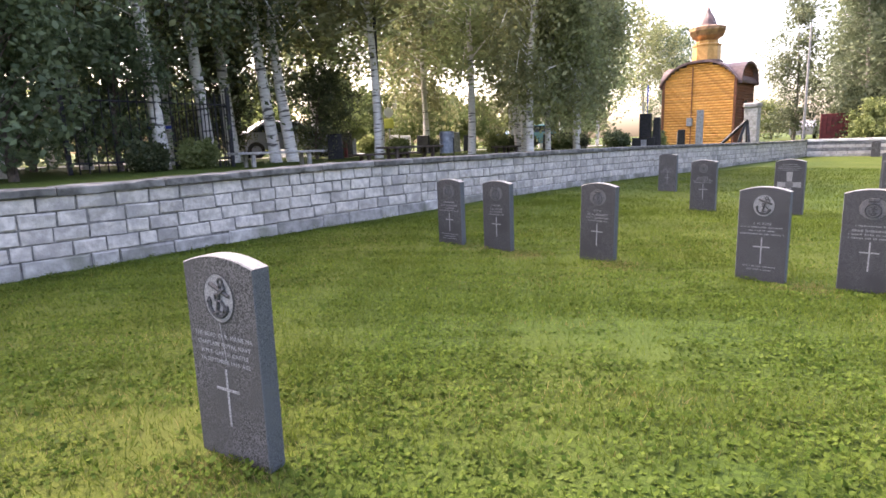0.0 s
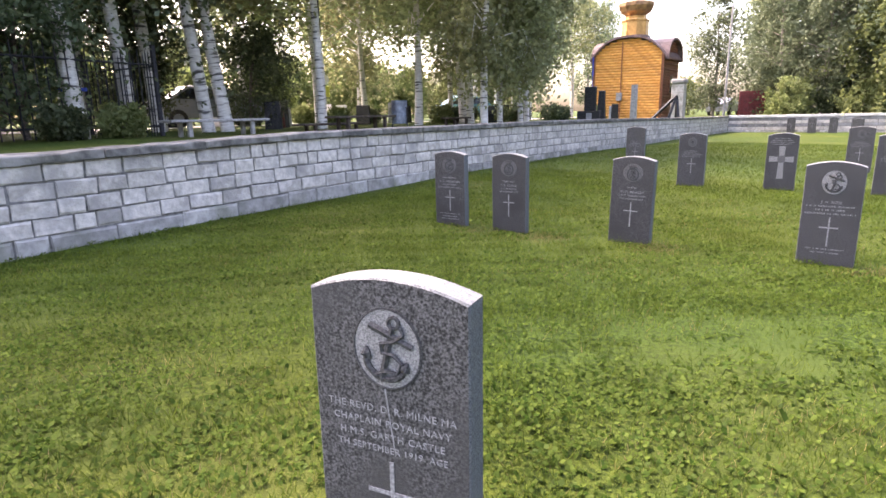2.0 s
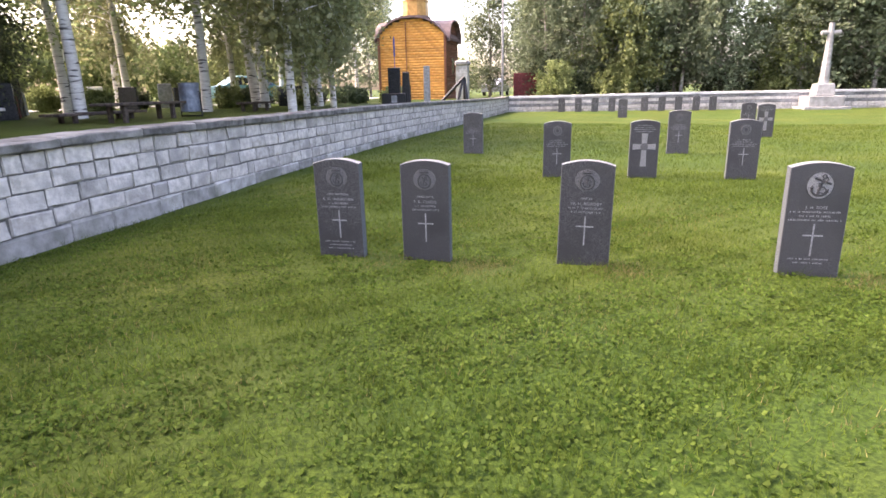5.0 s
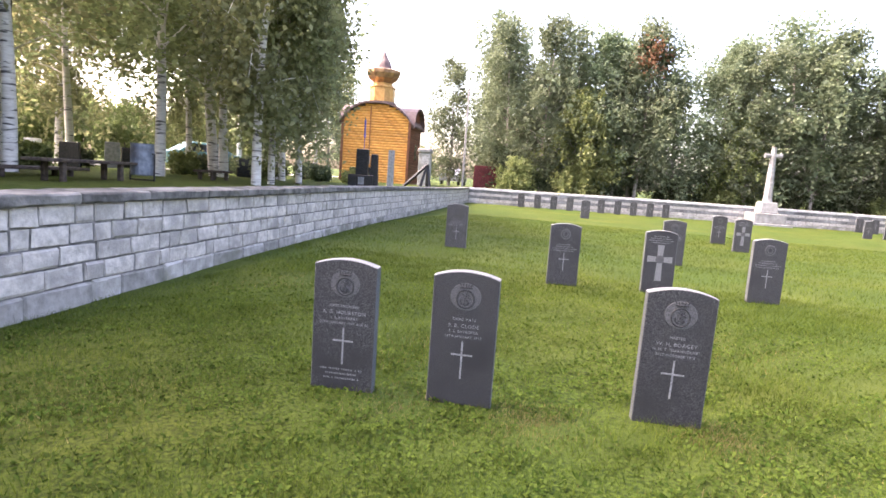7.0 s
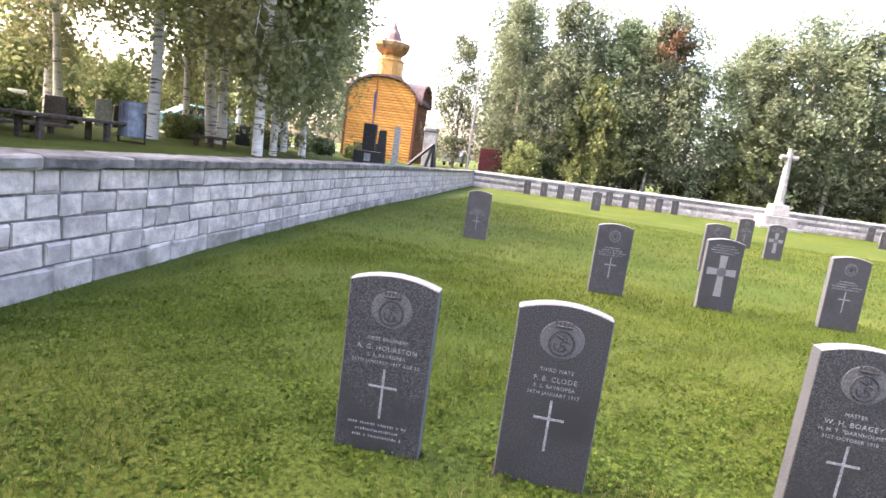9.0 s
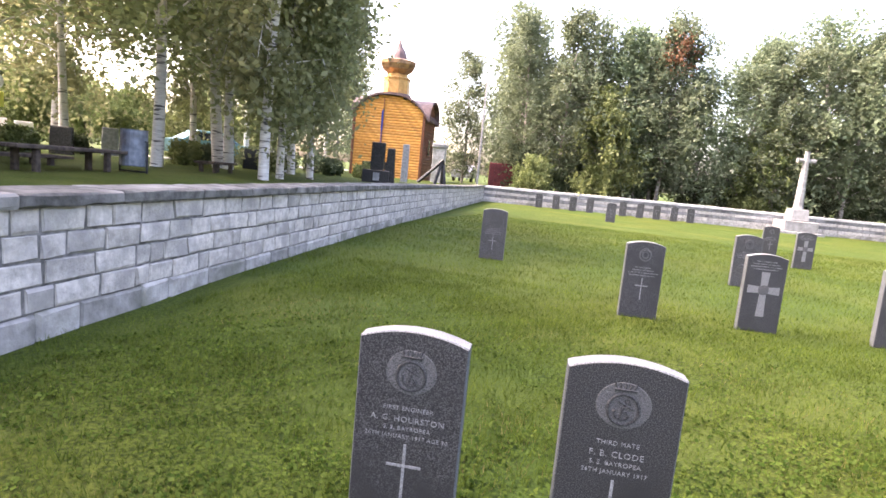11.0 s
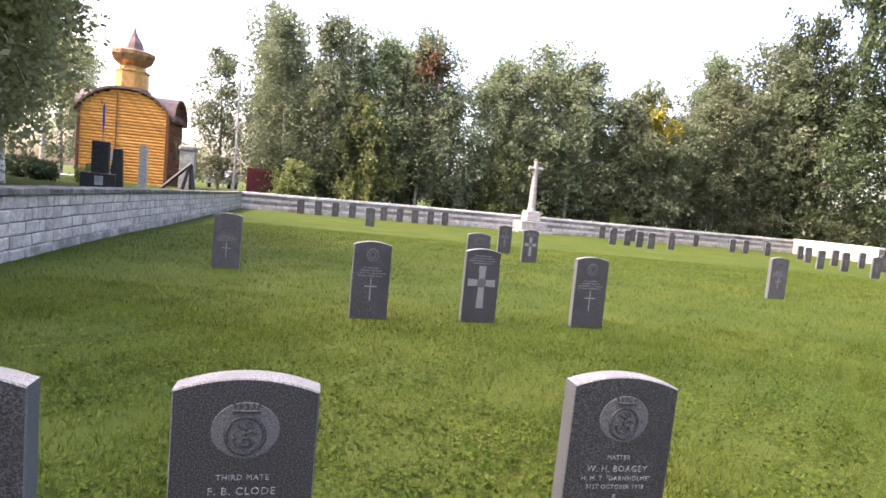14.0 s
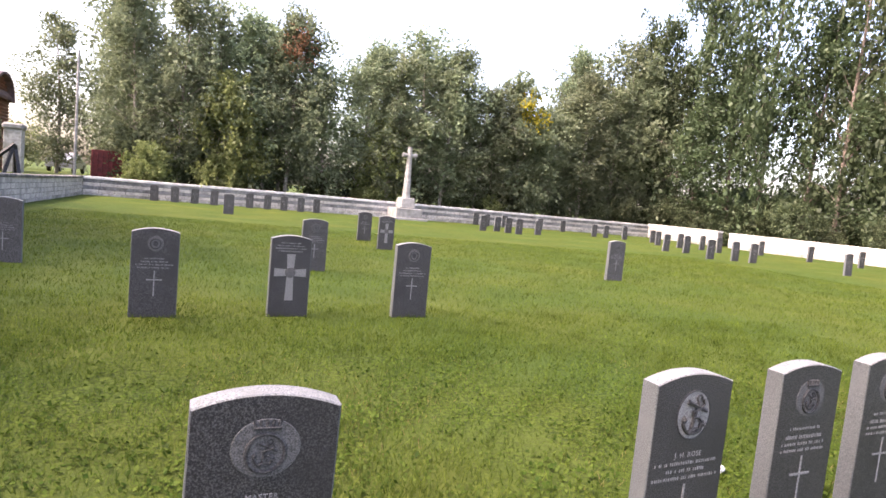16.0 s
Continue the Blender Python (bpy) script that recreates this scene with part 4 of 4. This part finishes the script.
# ---- things in the yard behind the wall ----
def gravel_path():
    verts, faces = [], []
    for j in range(41):
        for u in (-14.6, -13.0, -11.6):
            p = plan(u, -10 + 1.4 * j)
            verts.append((p.x, p.y, yard_z(p.x, p.y) + 0.03))
    for j in range(40):
        for i in range(2):
            faces.append((3 * j + i, 3 * j + i + 1, 3 * j + i + 4, 3 * j + i + 3))
    tagged(new("path", mesh_of("path", verts, faces, GRAVEL)), "pale gravel path between the graves", "path", kind="structure")


gravel_path()


def monument(x, y, yaw):
    z = yard_z(x, y) - 0.03
    mo = new("black_monument")
    mo.matrix_basis = pose(x, y, z, 0, 0, yaw)
    tagged(mo, "black polished granite grave monument with low side blocks", "monument")
    piece("base", from_bm("base", box_bm(0.85, 0.4, 0.42, 0.015), BLACKSTONE), mo)
    piece("stele", from_bm("stele", box_bm(0.42, 0.16, 0.85, 0.02, 0.42), BLACKSTONE), mo)
    piece("portrait_panel", from_bm("portrait_panel", box_bm(0.2, 0.02, 0.24, 0.004, 0.1), GREYSTONE), mo, pose(0.02, -0.205, 0))
    bm = box_bm(0.32, 0.14, 1.12, 0.02)
    for v in bm.verts:
        if v.co.z > 0.5:
            v.co.x *= 0.7
    piece("side_stele", from_bm("side_stele", bm, BLACKSTONE), mo, pose(0.4, 0.05, 0))
    piece("spike", mesh_of("spike", *tube([(0, 0.15, 0.4), (0, 0.15, 1.6), (0, 0.15, 1.7), (0, 0.15, 2.2), (0, 0.15, 2.3)], [0.012, 0.012, 0.028, 0.03, 0.008], 8), BLUE), mo, None, "thin blue-tipped metal spike")
    return mo


monument(-12.5, 20.6, 14)


def upright_slab(x, y, w, d, h, material, label, yaw=10, name="stone_slab", cat="gravestone"):
    bm = box_bm(w, d, h, 0.015)
    for v in bm.verts:
        if v.co.z > h * 0.6:
            v.co.x *= 0.9
    ob = new(name, from_bm(name, bm, material))
    ob.matrix_basis = pose(x, y, yard_z(x, y) - 0.04, 0, 0, yaw)
    return tagged(ob, label, cat)


upright_slab(-15.0, 29.0, 0.3, 0.2, 1.75, GREYSTONE, "narrow tall grey stone slab before the chapel")


def pillar(x, y):
    p = new("gate_pillar")
    z = yard_z(x, y) - 0.05
    p.matrix_basis = pose(x, y, z, 0, 0, 10)
    tagged(p, "pale masonry gate pillar with white cap", "pillar")
    piece("shaft", from_bm("shaft", box_bm(0.7, 0.7, 2.0, 0.02), PLINTH), p)
    piece("cap", from_bm("cap", box_bm(0.84, 0.84, 0.3, 0.08, 2.0), CROSSSTONE), p)
    return p


pillar(-15.9, 36.4)


def trestle(x, y, yaw):
    """Crossed dark beams."""
    t = new("beam_trestle")
    t.matrix_basis = pose(x, y, yard_z(x, y) - 0.02, 0, 0, yaw)
    tagged(t, "dark wooden crossed beams leaning as a trestle", "trestle")
    for a, b in (((-0.9, 0, 0), (0.35, 0, 1.25)), ((0.05, -0.3, 0), (0.3, 0.05, 1.25)), ((0.55, -0.2, 0), (0.33, 0.1, 1.2)), ((0.3, 0.35, 0), (0.35, 0, 1.2))):
        piece("beam", mesh_of("beam", *tube([a, b], [0.09, 0.08], 4), IRON), t)
    return t


trestle(-14.6, 32.2, 10)


def pole(x, y, h, r, material, label, name="wooden_pole", z=None):
    ob = new(name, mesh_of(name, *lathe([(r, 0), (r * 0.95, h * 0.5), (r * 0.75, h)], 10), material))
    ob.matrix_basis = pose(x, y, (yard_z(x, y) if z is None else z) - 0.05)
    return tagged(ob, label, "pole")


pole(-14.3, 39.4, 7.0, 0.075, GREYWOOD, "tall grey wooden pole by the wood edge", z=0.2)
pole(-15.25, 10.9, 7.5, 0.06, IRON, "thin dark metal pole beside a birch")


def shed(x, y):
    s = new("red_container")
    s.matrix_basis = pose(x, y, 0.2, 0, 0, 12)
    tagged(s, "dark red ribbed metal container behind the wall corner", "container")
    piece("body", from_bm("body", box_bm(1.6, 1.4, 2.0, 0.02), REDMETAL), s)
    for k in range(7):
        piece("rib", from_bm("rib", box_bm(0.06, 0.05, 1.8, 0.01), REDMETAL), s, pose(-0.72 + 0.24 * k, -0.72, 0.05))
    return s


shed(-13.3, 41.6)


def table(x, y, yaw, l, h, material, label, name="garden_table", legs=2):
    t = new(name)
    t.matrix_basis = pose(x, y, yard_z(x, y) - 0.02, 0, 0, yaw)
    tagged(t, label, "bench" if "bench" in name else "table")
    for k in (-1, 0, 1):
        piece("plank", from_bm("plank", box_bm(l, 0.15, 0.05, 0.008, h - 0.05), material), t, pose(0, k * 0.16, 0))
    for s in (-1, 1):
        for q in (-0.16, 0.16):
            piece("leg", from_bm("leg", box_bm(0.08, 0.08, h - 0.05, 0.01), material), t, pose(s * l * 0.32, q, 0))
    return t


table(-12.5, 10.1, 99, 2.0, 0.36, WOOD, "dark weathered wooden garden table on post legs")
table(-13.6, 10.0, 99, 2.2, 0.2, WOOD, "low dark wooden bench beside the table", "garden_bench")
table(-13.6, 14.6, 99, 1.0, 0.25, WOOD, "low dark wooden bench among birches", "garden_bench")
table(-12.6, 6.55, 99, 2.2, 0.34, GREYWOOD, "grey wooden plank table beside birch trunks")


def bin_(x, y):
    b = new("litter_bin")
    b.matrix_basis = pose(x, y, yard_z(x, y), 0, 0, 10)
    tagged(b, "blue-grey metal litter bin hung in a stand", "litter bin")
    piece("drum", mesh_of("drum", *lathe([(0.19, 0.1), (0.2, 0.12), (0.2, 0.66), (0.21, 0.68), (0.19, 0.68), (0.18, 0.2)], 20), BINMETAL), b)
    for s in (-1, 1):
        piece("stand", mesh_of("stand", *tube([(s * 0.24, 0.0, 0), (s * 0.24, 0, 0.5), (s * 0.19, 0, 0.5)], [0.015] * 3, 6), IRON), b)
    piece("foot_bar", mesh_of("foot_bar", *tube([(-0.24, 0, 0.02), (0.24, 0, 0.02)], [0.015] * 2, 6), IRON), b)
    return b


bin_(-12.5, 11.3)


def shrub_ball(x, y, s, material, label, seed, name="garden_shrub"):
    rng = np.random.default_rng(seed)
    n = 2600
    d = rng.normal(size=(n, 3))
    d /= np.linalg.norm(d, axis=1)[:, None]
    bump = 0.8 + 0.25 * np.sin(5 * d[:, 0] + seed) * np.sin(4 * d[:, 1]) + 0.1 * rng.normal(size=n)
    p = d * (rng.uniform(0.5, 1, size=n) ** 0.4 * bump)[:, None] * np.array([s, s, s * 0.75]) + np.array([0, 0, s * 0.62])
    p = p[p[:, 2] > 0.03]
    sh = new(name)
    sh.matrix_basis = pose(x, y, yard_z(x, y) - 0.02)
    tagged(sh, label, "shrub")
    piece("foliage", leaves("foliage", p, 0.045, rng, material), sh)
    piece("stem", mesh_of("stem", *join([tube([(0, 0, -0.05), (0.12 * k, 0.1 * (k % 2), s * 0.7)], [0.02, 0.008], 5) for k in (-2, -1, 0, 1, 2)]), BARK_DARK), sh)
    return sh


for i, (x, y, s, m) in enumerate(((-16.6, 17.0, 0.55, LEAF_LIME), (-17.6, 18.6, 0.5, LEAF_DARK), (-18.4, 20.5, 0.6, LEAF_DARK), (-15.6, 19.6, 0.45, LEAF_LIME), (-17.2, 22.5, 0.6, LEAF_DARK), (-16.0, 24.0, 0.55, LEAF_DARK), (-14.6, 24.6, 0.55, LEAF_LIME), (-18.5, 27, 0.7, LEAF_DARK), (-20, 24.5, 0.7, LEAF_DARK), (-21, 14.0, 0.6, LEAF_LIME), (-19.6, 16.0, 0.5, LEAF_DARK), (-17.5, 13.0, 0.5, LEAF_LIME), (-13.2, 5.0, 0.5, LEAF_LIME), (-12.6, 3.9, 0.45, LEAF_DARK), (-16.5, 27.8, 0.5, LEAF_LIME))):
    shrub_ball(x, y, s, m, "rounded pale green garden shrub among graves" if m is LEAF_LIME else "dark green clipped garden shrub among graves", i)


def iron_fence(p, q, h=1.75):
    f = new("iron_fence")
    a, b = Vector(p), Vector(q)
    d = (b - a).length
    f.matrix_basis = pose(a.x, a.y, yard_z(a.x, a.y) - 0.05, 0, 0, math.degrees(math.atan2(b.y - a.y, b.x - a.x)))
    tagged(f, "dark wrought iron grave fence of upright bars", "fence")
    n = int(d / 0.17)
    bar = mesh_of("bar", *tube([(0, 0, 0), (0, 0, h - 0.1), (0, 0, h)], [0.013, 0.013, 0.002], 5), IRON)
    for k in range(n + 1):
        piece("bar", bar, f, pose(d * k / n, 0, 0))
    for z in (0.25, h - 0.3):
        piece("rail", mesh_of("rail", *tube([(0, 0, z), (d, 0, z)], [0.018, 0.018], 4), IRON), f)
    for x in (0, d):
        piece("post", from_bm("post", box_bm(0.08, 0.08, h + 0.1, 0.01), IRON), f, pose(x, 0, 0))
    return f


iron_fence((-13.0, 2.6), (-14.0, 6.0))
iron_fence((-14.0, 6.0), (-16.6, 5.4))


def grave_cross(x, y, h, material, label):
    c = new("grave_cross")
    c.matrix_basis = pose(x, y, yard_z(x, y) - 0.05, 0, 0, 60)
    tagged(c, label, "cross")
    piece("upright", from_bm("upright", box_bm(0.08, 0.06, h, 0.008), material), c)
    piece("arm", from_bm("arm", box_bm(h * 0.42, 0.05, 0.07, 0.008, h * 0.72), material), c)
    return c


rnd = random.Random(9)
grave_cross(-14.6, 4.6, 1.3, BLUE, "bright blue painted metal grave cross behind fence")
for x, y, w, h, m in ((-16.4, 10.0, 0.5, 0.8, BLACKSTONE), (-17.6, 10.8, 0.5, 0.6, REDMETAL), (-18.6, 11.6, 0.45, 0.9, BLACKSTONE), (-19.8, 12.4, 0.5, 0.7, GREYSTONE), (-18.9, 15.2, 0.6, 0.75, BLACKSTONE), (-20.6, 18.2, 0.5, 0.9, GREYSTONE), (-22, 20.2, 0.5, 0.8, BLACKSTONE), (-20.5, 26, 0.6, 0.9, BLACKSTONE), (-21.6, 16.2, 0.5, 0.8, PAPER), (-17.0, 20.4, 0.5, 0.7, BLACKSTONE), (-16.8, 30.5, 0.4, 0.9, BLACKSTONE), (-18.4, 33.2, 0.4, 0.8, GREYSTONE), (-15.6, 26.4, 0.6, 0.8, BLACKSTONE), (-23.5, 11.5, 0.6, 0.8, PAPER), (-24.5, 17.5, 0.5, 0.9, PAPER)):
    kind = {"black_granite": "black polished", "red_metal": "dark red", "grey_slab": "grey weathered", "white_paper": "white painted"}[m.name]
    upright_slab(x, y, w, 0.12, h, m, kind + " gravestone standing among the birches", rnd.uniform(20, 70), "gravestone")


def sign(x, y):
    s = new("post_sign")
    s.matrix_basis = pose(x, y, yard_z(x, y) - 0.05, 0, 0, 40)
    tagged(s, "small square sign boards on a thin post", "sign")
    piece("post", mesh_of("post", *tube([(0, 0, 0), (0, 0, 1.9)], [0.03, 0.03], 8), GREYWOOD), s)
    piece("board", from_bm("board", box_bm(0.4, 0.03, 0.4, 0.01, 1.1), SIGNYELLOW), s, pose(0, -0.04, 0), "pale yellow square board")
    piece("round_board", mesh_of("round_board", *lathe([(0.2, -0.015), (0.2, 0.015)], 20), PAPER), s, pose(0, -0.04, 1.75, 90, 0, 0), "round white board")
    return s


sign(-21.0, 15.0)


def car(x, y, yaw, paint, label):
    c = new("car")
    c.matrix_basis = pose(x, y, yard_z(x, y), 0, 0, yaw)
    tagged(c, label, "car")
    prof = [(-2.1, 0.35), (2.1, 0.35), (2.15, 0.65), (1.95, 0.82), (1.1, 0.92), (0.45, 1.38), (-0.9, 1.42), (-1.6, 0.98), (-2.1, 0.9)]
    n = len(prof)
    verts, faces = [], []
    for yy, k in ((-0.82, 1.0), (-0.7, 1.03), (0.7, 1.03), (0.82, 1.0)):
        verts += [(a, yy * (0.82 if b > 1.2 else 1), 0.35 + (b - 0.35) * k) for a, b in prof]
    for r in range(3):
        faces += [(r * n + k, r * n + (k + 1) % n, (r + 1) * n + (k + 1) % n, (r + 1) * n + k) for k in range(n)]
    faces += [tuple(range(n))[::-1], tuple(3 * n + k for k in range(n))]
    piece("body", mesh_of("body", verts, faces, paint), c)
    for s in (-1, 1):
        vs = [(0.95, s * 0.81, 0.97), (0.42, s * 0.73, 1.32), (-0.85, s * 0.73, 1.35), (-1.4, s * 0.81, 1.0)]
        vs += [(a, b + s * 0.02, z) for a, b, z in vs]
        piece("side_window", mesh_of("side_window", vs, [(0, 1, 2, 3), (7, 6, 5, 4), (0, 4, 5, 1), (1, 5, 6, 2), (2, 6, 7, 3), (3, 7, 4, 0)], CARGLASS), c)
        for xx in (-1.3, 1.3):
            wh = piece("wheel", mesh_of("wheel", *lathe([(0.28, -0.1), (0.32, -0.07), (0.32, 0.07), (0.28, 0.1)], 20), RUBBER), c, pose(xx, s * 0.76, 0.32, 90, 0, 0))
            piece("rim", mesh_of("rim", *lathe([(0.18, -0.11), (0.18, 0.11)], 14), CARWHITE), wh)
    return c


car(-19.0, 53.0, 95, CARWHITE, "silver hatchback parked beyond the wall corner")
car(-24.5, 27.5, 60, CARGREEN, "teal car parked behind the birches")
car(-22.5, 11.0, 80, CARWHITE, "grey car parked behind the graves")

# ---- small loose things on the lawn ----
scrap = new("paper_scrap", from_bm("paper_scrap", box_bm(0.09, 0.06, 0.035, 0.012), PAPER))
scrap.matrix_basis = pose(-1.22, 7.07, lawn_z(-1.22, 7.07) + 0.01, 8, 5, 30)
tagged(scrap, "crumpled white paper scrap in the grass", "paper")

# ---- single stones of the walls ----
for wall, singles, caps in WALLS:
    for me, m in singles:
        piece("brick", me, wall, m)
    for me, m in caps:
        piece("cap_stone", me, wall, m)


# ---- grass ----
def scatter(rng, n, x0, x1, y0, y1):
    p = np.stack([rng.uniform(x0, x1, n), rng.uniform(y0, y1, n)], axis=1)
    u = (p[:, 0] - O.x) * U.x + (p[:, 1] - O.y) * U.y
    return p[u > 0.03]


def heights(p):
    ys = np.linspace(-8, 45, 300)
    zs = np.array([ease(float(y), LAWN_PROFILE) for y in ys])
    u = np.maximum((p[:, 0] - O.x) * U.x + (p[:, 1] - O.y) * U.y, 0)
    dip = -0.15 * np.maximum(0, 1 - u / 4) * np.clip((5.5 - p[:, 1]) / 4, 0, 1)
    return np.interp(p[:, 1], ys, zs) + dip


def patches(p, f, seed):
    """Slow waves that vary the growth."""
    return np.sin(p[:, 0] * f + seed) * np.sin(p[:, 1] * f * 1.13 + 2 * seed) + 0.6 * np.sin(p[:, 0] * f * 2.3 - p[:, 1] * f * 1.7 + seed)


def mounds(p):
    """Low humps of growth, a hand to two hands wide, up to five centimetres high."""
    return 0.026 * np.clip(0.5 * patches(p, 8.0, 0.7) + 0.5 * patches(p, 13.0, 4.1) + 0.35, 0, 2)


def blades(name, p, h, w, rng, material, label):
    n = len(p)
    z = heights(p)
    a = rng.uniform(0, 2 * np.pi, n)
    lean = rng.normal(size=(n, 2)) * 0.55
    hh = h * rng.uniform(0.5, 1.4, n) * (0.65 + 18 * mounds(p))
    side = np.stack([np.cos(a), np.sin(a)], axis=1) * w * rng.uniform(0.7, 1.3, (n, 1))
    v = np.zeros((n, 3, 3))
    v[:, 0, :2], v[:, 1, :2] = p - side, p + side
    v[:, 0, 2] = v[:, 1, 2] = z - 0.012
    v[:, 2, :2] = p + lean * hh[:, None]
    v[:, 2, 2] = z + hh
    me = bpy.data.meshes.new(name)
    me.vertices.add(3 * n)
    me.vertices.foreach_set("co", v.ravel())
    me.loops.add(3 * n)
    me.loops.foreach_set("vertex_index", np.arange(3 * n, dtype=np.int32))
    me.polygons.add(n)
    me.polygons.foreach_set("loop_start", np.arange(0, 3 * n, 3, dtype=np.int32))
    me.update(calc_edges=True)
    me.materials.append(material)
    return tagged(new(name, me), label, "grass", kind="stuff")


def grow():
    rng = np.random.default_rng(5)
    p = scatter(rng, 300000, -8.3, 3, 0.5, 11)
    k = patches(p, 1.3, 1.0)
    keep = rng.uniform(-1.6, 1.6, len(p)) < k + 0.9
    blades("grass", p[keep], 0.042, 0.0028, rng, BLADE, "short mown green grass blades")
    p = scatter(rng, 90000, -8.3, 3, 0.6, 10)
    tuft = patches(p, 2.6, 5.0) + 0.5 * patches(p, 9.0, 3.0) + rng.normal(size=len(p)) * 0.3
    blades("tall_grass", p[tuft > 0.55], 0.075, 0.0026, rng, BLADE, "longer tufts of green grass in the lawn")
    p = scatter(rng, 180000, -10, 12, 9, 24)
    blades("grass", p, 0.045, 0.005, rng, BLADE, "short mown green grass of the further lawn")
    p = scatter(rng, 60000, -8, 3, 0.8, 9)
    for cx, cy, rad in ((-1.95, 1.8, 0.3), (-5.05, 5.65, 0.3), (-1.72, 6.25, 0.22), (-4.3, 5.75, 0.25), (-3.3, 6.0, 0.2)):
        extra = rng.normal(size=(900, 2)) * rad * 0.6 + np.array([cx, cy])
        p = np.concatenate([p, extra])
    worn = (patches(p, 1.7, 4.0) + rng.normal(size=len(p)) * 0.5 > 0.7) | (np.arange(len(p)) >= len(p) - 4500)
    blades("dry_grass", p[worn], 0.035, 0.0025, rng, STRAW, "dry straw-coloured grass in worn patches")
    # clover: small leaflets near the ground
    p = scatter(rng, 420000, -8, 1.8, 0.8, 10.5)
    grow_here = 0.34 + 0.22 * patches(p, 1.9, 2.5) + 0.2 * patches(p, 7.3, 1.2)
    grow_here *= np.clip((10.5 - p[:, 1]) / 4.5, 0, 1)
    q = p[rng.uniform(0, 1, len(p)) < grow_here]
    n = len(q)
    c = np.concatenate([q, (heights(q) + (0.01 + 1.1 * mounds(q)) * rng.uniform(0.35, 1.0, n))[:, None]], axis=1)
    a = rng.uniform(0, 2 * np.pi, n)
    s = rng.uniform(0.006, 0.0135, (n, 1))
    t = rng.normal(size=(n, 2)) * 0.5
    e1 = np.stack([np.cos(a), np.sin(a), t[:, 0]], axis=1) * s
    e2 = np.stack([-np.sin(a), np.cos(a), t[:, 1]], axis=1) * s
    quad = np.stack([c - e1, c + e2, c + e1, c - e2], axis=1).reshape(-1, 3)
    me = bpy.data.meshes.new("clover")
    me.vertices.add(4 * n)
    me.vertices.foreach_set("co", quad.ravel())
    me.loops.add(4 * n)
    me.loops.foreach_set("vertex_index", np.arange(4 * n, dtype=np.int32))
    me.polygons.add(n)
    me.polygons.foreach_set("loop_start", np.arange(0, 4 * n, 4, dtype=np.int32))
    me.update(calc_edges=True)
    me.materials.append(CLOVER)
    tagged(new("clover", me), "patches of small clover leaves in the lawn", "clover", kind="stuff")


grow()
